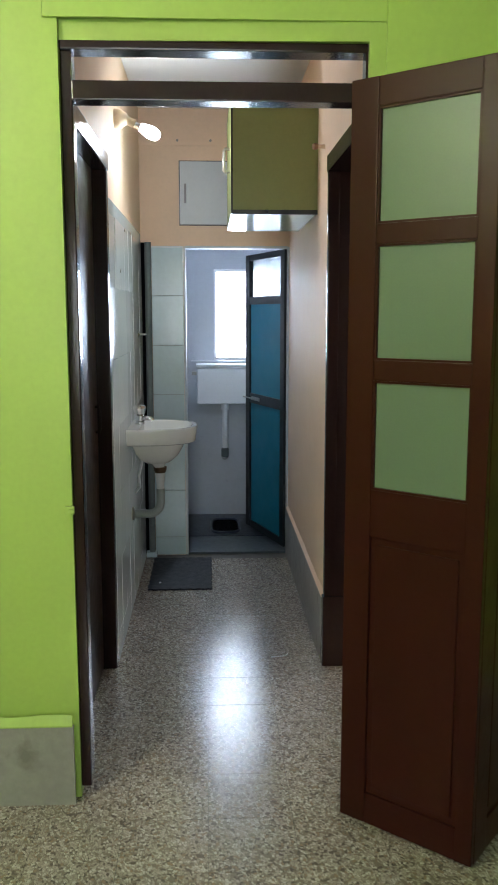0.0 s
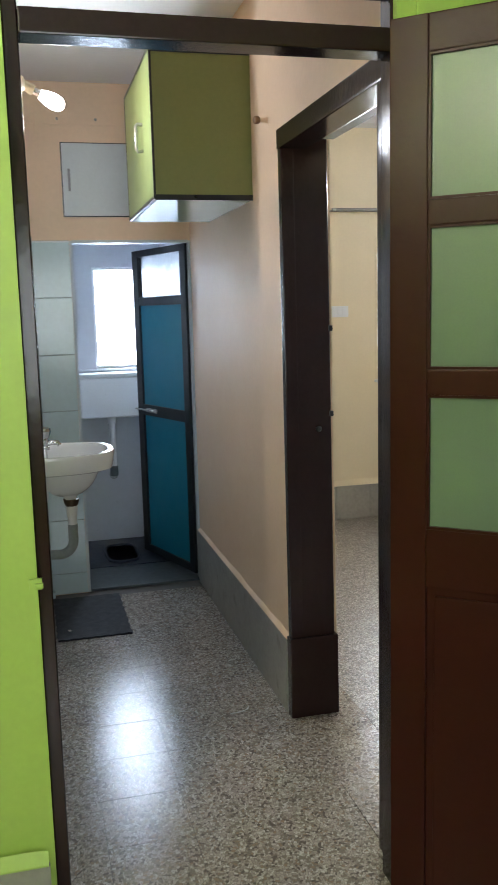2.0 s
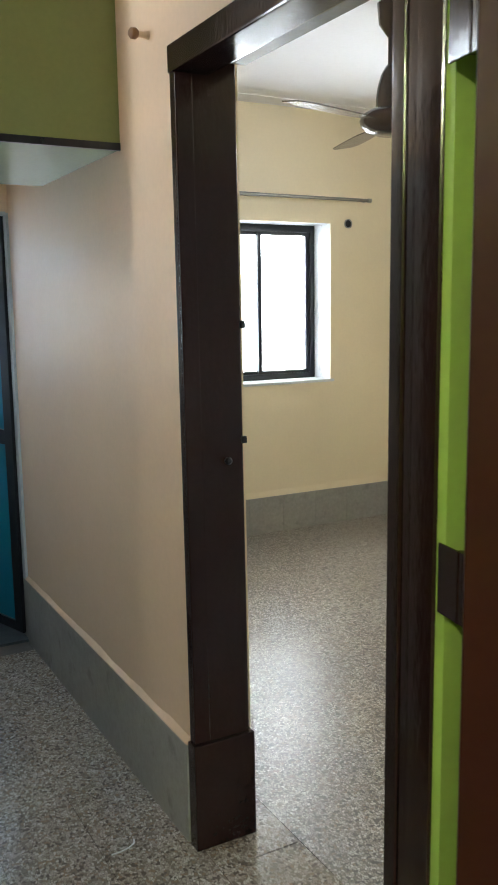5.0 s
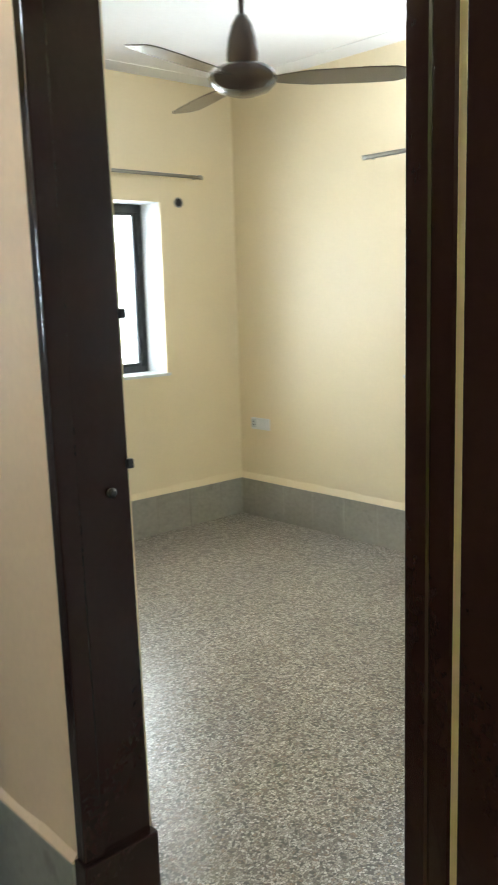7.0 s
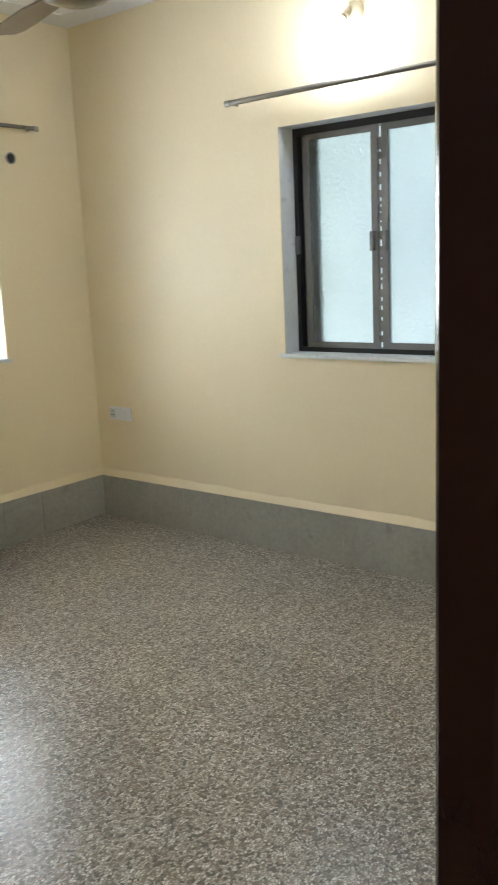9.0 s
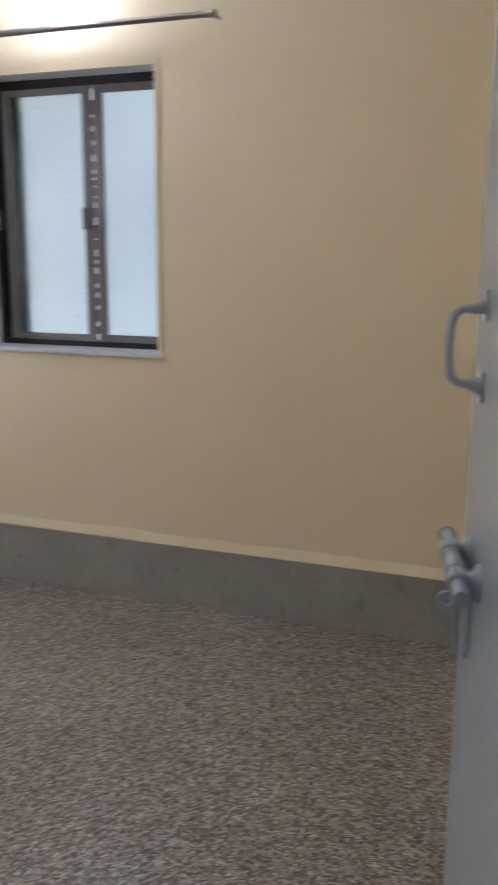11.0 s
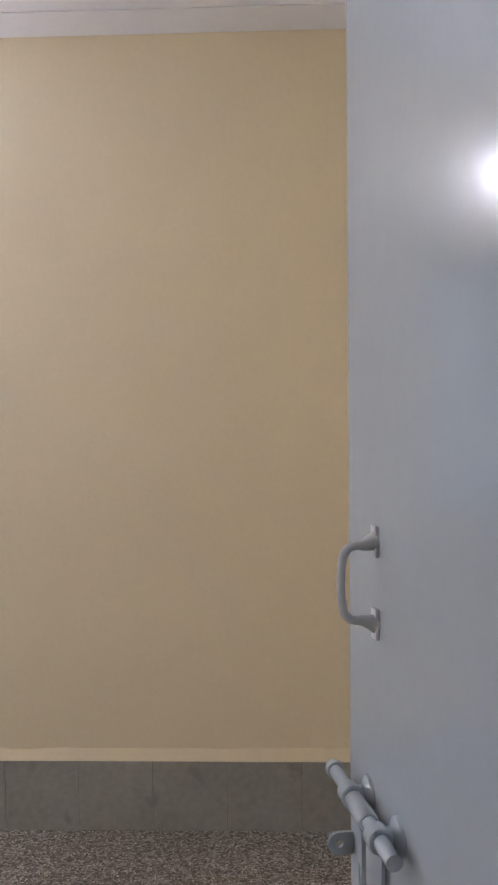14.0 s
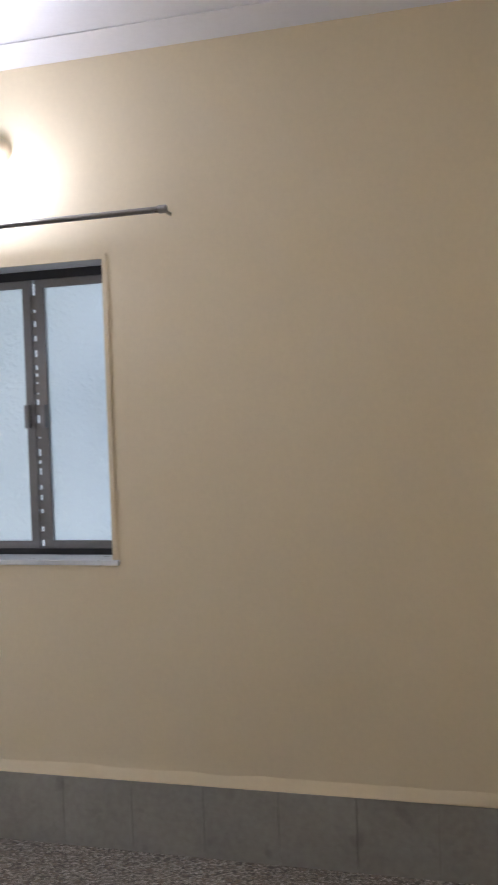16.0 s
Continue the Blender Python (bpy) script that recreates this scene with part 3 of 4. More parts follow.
for k in range(24):
    j = (k + 1) % 24
    for a, b in ((0, 1), (1, 3), (3, 2), (2, 0)):
        lug.faces.new((layers[a][k], layers[a][j], layers[b][j], layers[b][k]))
bmesh.ops.recalc_face_normals(lug, faces=lug.faces)
part("lug", lug, LEAF_GREY, al, "flat rounded steel lug with a hole")


# ---- windows ----
def sash(parent, along, y, x0, x1, z0, z1, mat, pane, w=0.038, k=0.022):
    """One sliding sash with its pane; along 'x' or 'y' says which way the wall runs."""
    def r(a0, a1, b0, b1, c0, c1):
        return (a0, a1, b0, b1, c0, c1) if along == "x" else (b0, b1, a0, a1, c0, c1)
    s = part("sash", boxes(r(x0, x0 + w, y, y + k, z0, z1), r(x1 - w, x1, y, y + k, z0, z1), r(x0 + w, x1 - w, y, y + k, z0, z0 + w * 0.8),
                           r(x0 + w, x1 - w, y, y + k, z1 - w * 0.8, z1)), mat, parent)
    g = part("pane", boxes(r(x0 + w - 0.004, x1 - w + 0.004, y + k * 0.4, y + k * 0.6, z0 + w * 0.8 - 0.004, z1 - w * 0.8 + 0.004)), pane, s)
    g.visible_shadow = False
    return s


def window(name, along, wall, x0, x1, z0, z1, depth, label, k=0.036):
    def r(a0, a1, b0, b1, c0, c1):
        return (a0, a1, b0, b1, c0, c1) if along == "x" else (b0, b1, a0, a1, c0, c1)
    t = thing(name, ID, label, "window", kind="structure")
    e = 0.012
    part("reveal", boxes(r(x0, x0 + e, wall + 0.003, wall + depth + 0.03, z0, z1), r(x1 - e, x1, wall + 0.003, wall + depth + 0.03, z0, z1),
                         r(x0 + e, x1 - e, wall + 0.003, wall + depth + 0.03, z1 - e, z1)), SILL, t, "white stone window reveal")
    part("plaster_lip", boxes(r(x0 - 0.004, x0 + e + 0.001, wall - 0.005, wall + 0.003, z0 + 0.012, z1), r(x1 - e - 0.001, x1 + 0.004, wall - 0.005, wall + 0.003, z0 + 0.012, z1),
                              r(x0 - 0.004, x1 + 0.004, wall - 0.005, wall + 0.003, z1, z1 + 0.006), r(x0 + e + 0.001, x1 - e - 0.001, wall - 0.005, wall + 0.003, z1 - e - 0.001, z1)), YELLOW, t, "cream painted plaster edge")
    part("sill", boxes(r(x0 - 0.012, x1 + 0.012, wall - 0.014, wall + depth + 0.03, z0 - 0.006, z0 + 0.012), bevel=0.003), SILL, t, "white stone sill")
    a0, a1, c0, c1 = x0 + e, x1 - e, z0 + 0.012, z1 - e
    d0, d1 = wall + depth, wall + depth + 0.07
    part("frame", boxes(r(a0, a0 + k, d0, d1, c0, c1), r(a1 - k, a1, d0, d1, c0, c1), r(a0 + k, a1 - k, d0, d1, c0, c0 + k),
                        r(a0 + k, a1 - k, d0, d1, c1 - k - 0.01, c1)), ALU_DARK, t, "dark aluminium frame")
    return t, a0 + k, a1 - k, c0 + k, c1 - k - 0.01, d0


t, a0, a1, c0, c1, d0 = window("window_1", "x", BN, *W1, 0.19, "sliding window with dark aluminium frame, bright daylight outside")
mid = 2.388
sash(t, "x", d0 + 0.036, a0, mid + 0.018, c0, c1, ALU_DARK, CLEAR, 0.026)
sash(t, "x", d0 + 0.010, mid - 0.018, a1, c0, c1, ALU_DARK, CLEAR, 0.026)
t, a0, a1, c0, c1, d0 = window("window_2", "y", BE, *W2, 0.11, "sliding window with frosted panes in a dark aluminium frame", 0.022)
sash(t, "y", d0 + 0.040, a1 - 0.085, a1, c0, c1, ALU_GREY, FROST, 0.034)
s1 = sash(t, "y", d0 + 0.008, 1.994, a1 - 0.03, c0, c1, ALU_GREY, FROST, 0.032)
s2 = sash(t, "y", d0 + 0.012, a0 - 0.032, 1.977, c0, c1, ALU_GREY, FROST, 0.034)
tuft = random.Random(11)
zt = c0 + 0.03
while zt < c1 - 0.04:
    h = tuft.uniform(0.012, 0.05)
    part("brush_tuft", boxes((d0 + 0.014, d0 + 0.030, 1.977, 1.994, zt, zt + h)), ALU_GREY, t)
    zt += h + tuft.uniform(0.006, 0.03)
for sh, y in ((s1, 2.017), (s2, 1.952), (t, 2.424)):
    part("sash_handle", boxes((d0 - 0.012, d0 + 0.010, y - 0.009, y + 0.009, 1.46, 1.545), bevel=0.004), ALU_GREY, sh)
t = thing("window_toilet", ID, "small bright toilet window in a white frame", "window", kind="structure")
part("frame", boxes((0.0, 0.018, TN + 0.03, TN + 0.07, 1.152, 1.80), (0.342, 0.36, TN + 0.03, TN + 0.07, 1.152, 1.80), (0.018, 0.342, TN + 0.03, TN + 0.07, 1.152, 1.17),
                    (0.018, 0.342, TN + 0.03, TN + 0.07, 1.782, 1.80)), PLASTIC, t)
part("sill", boxes((-0.17, 0.40, TN - 0.012, TN + 0.03, 1.140, 1.152), bevel=0.003), SILL, t)
for i in range(5):
    lv = part("louvre", boxes((0.018, 0.342, -0.045, 0.045, -0.0025, 0.0025)), RIPPLE, t, "rippled glass louvre", m=pose(0, TN + 0.05, 1.235 + i * 0.12, 55))
    lv.visible_shadow = False
# added window, never in view, to go with the green room's fill light
t = thing("window_green_room", ID, "added unseen wide window that lets in fill light", "window", kind="structure")
part("frame", boxes((-1.0, -0.95, GY - 0.12, GY - 0.06, 0.95, 2.15), (0.35, 0.4, GY - 0.12, GY - 0.06, 0.95, 2.15), (-0.95, 0.35, GY - 0.12, GY - 0.06, 0.95, 1.0),
                    (-0.95, 0.35, GY - 0.12, GY - 0.06, 2.1, 2.15), (-0.32, -0.28, GY - 0.12, GY - 0.06, 1.0, 2.1)), ALU_DARK, t)


# ---- fittings of the passage ----
def wall_lamp(name, m, label, lean=40):
    """Angled batten holder with a lit bulb; local z points out of the wall, the bulb leans along +x."""
    t = thing(name, m, label, "lamp")
    part("holder_base", turned([(0.042, 0.0), (0.042, 0.020), (0.038, 0.030), (0.030, 0.042), (0.022, 0.056), (0.0, 0.060)], 28), HOLDER, t, smooth=True)
    tilt = pose(0.0, 0, 0.046, 0, lean, 0) @ Matrix.Scale(0.9, 4)
    part("socket", turned([(0.020, 0.0), (0.019, 0.03), (0.021, 0.034), (0.021, 0.05), (0.0, 0.052)], 24), HOLDER, t, smooth=True, m=tilt)
    part("cap", turned([(0.0135, 0.05), (0.0135, 0.072), (0.017, 0.078)], 24), CHROME, t, smooth=True, m=tilt)
    b = part("bulb", turned([(0.017, 0.078), (0.024, 0.098), (0.030, 0.125), (0.031, 0.145), (0.026, 0.168), (0.014, 0.181), (0.0, 0.184)], 28), BULB, t,
             "lit white bulb", True, m=tilt)
    b.visible_shadow = False
    return t


wall_lamp("wall_lamp", Matrix(((0, 0, 1, LEFT), (0.5, 0.866, 0, 1.42), (-0.866, 0.5, 0, 2.315), (0, 0, 0, 1))), "lit bulb in an angled holder on the passage wall", 28)
wall_lamp("wall_lamp", Matrix(((0, 0, -1, BE), (0.1, 0.995, 0, 2.02), (-0.995, 0.1, 0, 2.43), (0, 0, 0, 1))), "lit bulb in an angled holder above the bedroom window")
wall_lamp("wall_lamp", Matrix(((0, 0, 1, GX0), (0, 1, 0, -1.66), (-1, 0, 0, 2.58), (0, 0, 0, 1))), "lit bulb in an angled holder on the green wall")

cab = thing("wall_cabinet", ID, "olive green laminate wall cabinet with black edges hung high", "cabinet")
CX0, CX1, CY0, CY1, CZ0, CZ1 = 0.066, RIGHT, 1.415, 2.21, 1.921, 2.465
part("body", boxes((CX0 + 0.02, CX1, CY0 + 0.002, CY1, CZ0 + 0.002, CZ1 - 0.002)), OLIVE, cab)
part("side_strip", boxes((CX0 + 0.007, CX0 + 0.02, CY0 + 0.001, CY0 + 0.012, CZ0 + 0.016, CZ1 - 0.02)), OLIVE, cab)
part("underside", boxes((CX0 + 0.012, CX1 - 0.004, CY0 + 0.012, CY1 - 0.004, CZ0 - 0.003, CZ0 + 0.004)), MINT, cab, "glossy pale green underside")
for z0, z1 in ((CZ0 - 0.004, CZ0 + 0.016), (CZ1 - 0.02, CZ1 + 0.002)):
    part("edge_strip", boxes((CX0 + 0.004, CX1, CY0 - 0.002, CY0 + 0.01, z0, z1)), BLACK, cab, "black edge strip")
dr = part("door", boxes((CX0, CX0 + 0.018, CY0 + 0.012, CY1 - 0.012, CZ0 + 0.012, CZ1 - 0.012)), LIME, cab, "pale lime laminate door")
part("door_edge", boxes((CX0 - 0.001, CX0 + 0.007, CY0 - 0.001, CY0 + 0.012, CZ0, CZ1), (CX0 - 0.001, CX0 + 0.019, CY1 - 0.012, CY1, CZ0, CZ1),
                        (CX0 - 0.001, CX0 + 0.019, CY0 + 0.012, CY1 - 0.012, CZ0, CZ0 + 0.012), (CX0 - 0.001, CX0 + 0.019, CY0 + 0.012, CY1 - 0.012, CZ1 - 0.012, CZ1)), BLACK, dr)
hz, hy = 2.185, 1.655
part("handle", tube([(CX0, hy, hz - 0.05), (CX0 - 0.020, hy, hz - 0.052), (CX0 - 0.027, hy, hz - 0.044), (CX0 - 0.028, hy, hz), (CX0 - 0.027, hy, hz + 0.044),
                          (CX0 - 0.020, hy, hz + 0.052), (CX0, hy, hz + 0.05)], 0.007, 12), STEEL, dr, "steel bow handle", True)

pn = thing("wall_hatch", ID, "pale grey hatch door set high in the end wall", "cabinet")
part("frame", boxes((-0.206, 0.42, FAR - 0.004, FAR + 0.01, 1.998, 2.368)), BLACK, pn)
pd = part("door", boxes((-0.200, 0.414, FAR - 0.016, FAR - 0.002, 2.004, 2.362), bevel=0.002), PANEL, pn)
part("handle", boxes((-0.175, -0.163, FAR - 0.026, FAR - 0.016, 2.125, 2.235), bevel=0.003), ALU_GREY, pd)
tr = setting("picture_rail", boxes((LEFT, RIGHT, FAR - 0.006, FAR, 2.452, 2.458)), PEACH, "thin painted conduit ridge on the end wall", "trim")
for x, name in ((-0.213, "wall_anchor"), (-0.02, "wall_anchor")):
    tagged(part(name, turned([(0.007, 0), (0.007, 0.004), (0.003, 0.006), (0.0, 0.003)], 14), CEMENT, m=pose(x, FAR, 2.481, 90)), "small old wall fixing in the peach wall", "wall fixing", "wall fixings")
pg = thing("wall_peg", pose(RIGHT, 1.19, 2.165, 0, -90), "small turned wooden peg on the passage wall", "peg")
part("stem", turned([(0.011, 0.0), (0.008, 0.012), (0.008, 0.028)], 16), PEACH, pg, smooth=True)
part("head", turned([(0.009, 0.028), (0.014, 0.034), (0.014, 0.046), (0.008, 0.052), (0.0, 0.053)], 16), WOOD, pg, smooth=True)
hk = thing("wall_hook", ID, "small hook painted green on the door reveal", "hook")
part("plate", boxes((-0.458, -0.430, -0.010, 0.0, 0.905, 0.93), bevel=0.003), GREEN, hk)
part("catch", boxes((-0.446, -0.428, -0.020, -0.010, 0.910, 0.922), bevel=0.003), GREEN, hk)

setting("baseboard_passage", boxes((RIGHT - 0.014, RIGHT, D1 + 0.040, FAR, -0.01, 0.29), (RIGHT - 0.012, RIGHT, FAR + 0.002, FAR + 0.1, 0.012, 0.29), bevel=0.004), CEMENT, "smooth grey cement skirting along the passage", "baseboard")

for y, z in ((1.72, 1.875), (2.02, 1.886), (1.47, 1.674), (2.20, 1.68)):
    tagged(part("wall_plug", turned([(0.008, 0.0), (0.008, 0.005), (0.004, 0.006), (0.0, 0.004)], 12), CEMENT, m=pose(LEFT + 0.004, y, z, 0, 90)), "small grey plug sunk in the wall tiles", "wall plug", "wall plugs")

# drain pipe in the corner
dp = thing("drain_pipe", pose(-0.393, FAR - 0.028, 0.0), "grey-green drain pipe in the corner beside the tiles", "pipe")
part("pipe", turned([(0.019, 0.0), (0.019, 1.90)], 24), DRAIN, dp, smooth=True)
part("shoe", boxes((-0.035, 0.03, -0.034, 0.034, 0.0, 0.03), bevel=0.004), TILE, dp)

# flat strip for the bare cement gap, its deep shade painted in black
setting("corner_recess", boxes((LEFT + 0.001, -0.375, FAR - 0.004, FAR - 0.0005, 0.0, 1.9)), HOLLOW_SHADE, "black strip for the bare cement and painted shade of the gap behind the pipe", "wall")

# towel bar
tb = thing("towel_hook", ID, "small chrome hook bar on the tiled wall", "hook")
part("bar", tube([(LEFT + 0.004, 2.40, 1.37), (LEFT + 0.05, 2.40, 1.37)], 0.007, 10), CHROME, tb, smooth=True)
part("rosette", turned([(0.016, 0), (0.014, 0.006), (0, 0.007)], 16), CHROME, tb, smooth=True, m=pose(LEFT + 0.006, 2.40, 1.37, 0, 90))


# ---- wash basin ----
def basin():
    t = thing("wash_basin", pose(LEFT + 0.006, 1.81, 0.0), "white porcelain wall-hung wash basin", "wash basin")
    W, D = 0.215, 0.335

    def outline(s, n=40):
        pts = []
        for i in range(n + 1):
            a = math.pi * i / n - math.pi / 2
            c, sn = math.cos(a), math.sin(a)
            pts.append((D * s * abs(c) ** 0.62, W * s * math.copysign(abs(sn) ** 0.75, sn)))
        return pts

    bm = bmesh.new()
    levels = [(0.97, 0.862, 0.0), (1.0, 0.922, 0.0), (0.985, 0.936, 0.0), (0.93, 0.936, 0.0), (0.88, 0.924, 0.01), (0.78, 0.87, 0.03), (0.55, 0.815, 0.06), (0.2, 0.80, 0.11)]
    under = [(0.97, 0.862, 0.0), (0.93, 0.857, 0.0), (0.74, 0.853, 0.022), (0.71, 0.838, 0.028), (0.65, 0.812, 0.036), (0.56, 0.786, 0.05), (0.45, 0.766, 0.066), (0.32, 0.750, 0.088), (0.19, 0.740, 0.110), (0.13, 0.722, 0.122)]
    for lv, flip in ((levels, False), (under, True)):
        rings = []
        for s, z, dx in lv:
            inner = s < 0.95 and not flip
            rings.append([bm.verts.new((max(x + dx, 0.055 if inner else 0.0), y, z)) for x, y in outline(s)])
        for a, b in zip(rings, rings[1:]):
            for i in range(len(a)):
                j = (i + 1) % len(a)
                q = (a[i], a[j], b[j], b[i])
                try:
                    bm.faces.new(q if not flip else q[::-1])
                except ValueError:
                    pass
        bm.faces.new(rings[-1])
    bmesh.ops.remove_doubles(bm, verts=bm.verts, dist=0.0002)
    bmesh.ops.recalc_face_normals(bm, faces=bm.faces)
    part("bowl", bm, PORCELAIN, t, smooth=True)
    part("drain_ring", turned([(0.0, 0.803), (0.02, 0.804), (0.022, 0.802)], 20), CHROME, t, m=pose(0.16, 0, 0))
    part("waste_collar", turned([(0.024, 0.690), (0.031, 0.705), (0.034, 0.722)], 20), RUST, t, smooth=True, m=pose(0.145, 0, 0))
    part("tail_pipe", turned([(0.019, 0.60), (0.019, 0.640), (0.021, 0.643), (0.026, 0.692)], 20), PLASTIC, t, smooth=True, m=pose(0.145, 0, 0))
    trap = [(0.145, 0, 0.61), (0.145, 0, 0.55)] + arc((0.085, 0, 0.54), (1, 0, 0), (0, 0, -1), 0.06, 0, 85, 8) + [(0.05, 0, 0.482), (0.0, 0, 0.482)]
    part("waste_trap", tube(trap, 0.021, 18), PIPE, t, "grey plastic waste trap", True)
    part("wall_flange", turned([(0.035, 0.0), (0.033, 0.01), (0.024, 0.016)], 20), STEEL, t, smooth=True, m=pose(0.0, 0, 0.482, 0, 90))
    part("supply_hose", tube([(0.05, 0.09, 0.80), (0.045, 0.09, 0.72), (0.03, 0.09, 0.66), (0.035, 0.09, 0.60), (0.01, 0.09, 0.57)], 0.007, 10), PLASTIC, t, smooth=True)
    tap = part("tap", turned([(0.024, 0.936), (0.024, 0.946), (0.018, 0.952), (0.019, 0.978), (0.014, 0.984)], 20), CHROME, t, "chrome pillar tap", True, m=pose(0.045, 0.03, 0))
    part("spout", tube([(0.045, 0.03, 0.958), (0.075, 0.03, 0.966), (0.10, 0.03, 0.964), (0.108, 0.03, 0.952)], 0.012, 12), CHROME, tap, smooth=True)
    part("tap_head", turned([(0.015, 0.980), (0.024, 0.988), (0.033, 1.016), (0.030, 1.028), (0.012, 1.034), (0.0, 1.034)], 10), CHROME, tap, m=pose(0.045, 0.03, 0))
    return t


basin()

# ---- door mat ----
bm = bmesh.new()
nx, ny = 18, 26
grid = [[bm.verts.new((-0.375 + 0.345 * i / nx + (0.004 * math.sin(j * 1.7) if i in (0, nx) else 0), 2.035 + 0.605 * j / ny + (0.005 * math.sin(i * 2.3) if j in (0, ny) else 0),
                       0.009 + 0.0015 * noise.noise((i * 0.6, j * 0.6, 0)))) for j in range(ny + 1)] for i in range(nx + 1)]
for i in range(nx):
    for j in range(ny):
        bm.faces.new((grid[i][j], grid[i + 1][j], grid[i + 1][j + 1], grid[i][j + 1]))
ext = bmesh.ops.extrude_face_region(bm, geom=list(bm.faces))
for v in ext["geom"]:
    if isinstance(v, bmesh.types.BMVert):
        v.co.z = 0.0005
bmesh.ops.recalc_face_normals(bm, faces=bm.faces)
tagged(part("door_mat", bm, RUBBER), "worn dark rubber mat on the floor", "mat")
tagged(part("paper_scrap", tube([(-0.045, 0.004, 0.002), (-0.02, -0.002, 0.002), (0.005, -0.003, 0.0025), (0.028, 0.002, 0.004), (0.036, 0.014, 0.006)], 0.0018, 8), PLASTIC, smooth=True, m=pose(0.27, 1.10, 0.0005, 0, 0, 14)), "thin curled strip of pale plastic on the floor", "litter")
tagged(part("paper_scrap", boxes((-0.006, 0.006, -0.009, 0.009, 0.0, 0.002)), PLASTIC, m=pose(-0.315, 2.14, 0.0105, 0, 0, 14)), "tiny white scrap on the mat", "litter")

# ---- toilet ----
tl = thing("toilet_door", pose(0.437, 2.785, 0, 0, 0, math.degrees(math.atan2(3.413 - 2.78, 0.225 - 0.437))), "open teal sheet door in a dark aluminium frame", "door")
TL = 0.655
part("stile", boxes((0.0, 0.062, -0.017, 0.017, 0.03, 1.868), bevel=0.002), ALU_DARK, tl)
part("stile", boxes((TL - 0.07, TL, -0.017, 0.017, 0.03, 1.868), bevel=0.002), ALU_DARK, tl)
for z0, z1 in ((0.03, 0.075), (0.89, 0.955), (1.545, 1.595), (1.83, 1.868)):
    part("rail", boxes((0.062, TL - 0.07, -0.016, 0.016, z0, z1), bevel=0.002), ALU_DARK, tl)
part("sheet", boxes((0.062, TL - 0.07, -0.004, 0.004, 0.075, 0.89)), TEAL, tl, "teal blue sheet")
part("sheet", boxes((0.062, TL - 0.07, -0.004, 0.004, 0.955, 1.545)), TEAL, tl, "teal blue sheet")
gp = part("pane", boxes((0.062, TL - 0.07, -0.003, 0.003, 1.595, 1.83)), RIPPLE, tl, "rippled glass pane")
gp.visible_shadow = False
lt = part("latch", boxes((0.40, 0.53, 0.016, 0.026, 0.912, 0.936), bevel=0.003), STEEL, tl, "steel tower bolt")
part("bolt", tube([(0.42, 0.030, 0.924), (0.662, 0.030, 0.924)], 0.005, 10), STEEL, lt, smooth=True)
setting("toilet_door_frame", boxes((-0.186, -0.172, FAR - 0.004, FAR + 0.1, 0.0, 1.878), (RIGHT - 0.012, RIGHT - 0.001, FAR - 0.004, FAR + 0.1, 0.29, 1.878),
                                   (-0.172, RIGHT - 0.012, FAR - 0.004, FAR + 0.1, 1.868, 1.882)), PANEL, "thin pale grey lining of the toilet doorway", "door frame")

cs = thing("cistern", pose(0.075, TN - 0.002, 0.0), "white plastic flush cistern on the toilet wall", "cistern")
part("tank", boxes((-0.20, 0.20, -0.155, 0.0, 0.845, 1.105), bevel=0.022, segments=3), PLASTIC, cs, smooth=True)
part("lid", boxes((-0.205, 0.205, -0.162, 0.0, 1.105, 1.130), bevel=0.008, segments=3), PLASTIC, cs, smooth=True)
part("outlet_nut", turned([(0.028, 0.80), (0.028, 0.845)], 20), PLASTIC, cs, smooth=True, m=pose(0.0, -0.08, 0))
part("flush_pipe", tube([(0, -0.08, 0.80), (0, -0.08, 0.50), (0, -0.075, 0.47), (0, -0.05, 0.455), (0, 0.0, 0.452)], 0.019, 16), PLASTIC, cs, smooth=True)
part("boot", turned([(0.022, 0.455), (0.027, 0.462), (0.027, 0.515), (0.021, 0.522)], 18), DRAIN, cs, "dark rubber boot", True, m=pose(0.0, -0.08, 0))
part("elbow", turned([(0.027, 0.0), (0.027, 0.04)], 18), PIPE, cs, smooth=True, m=pose(0, -0.001, 0.452, 90))
part("side_valve", boxes((-0.235, -0.20, -0.10, -0.075, 1.05, 1.075), bevel=0.004), STEEL, cs)
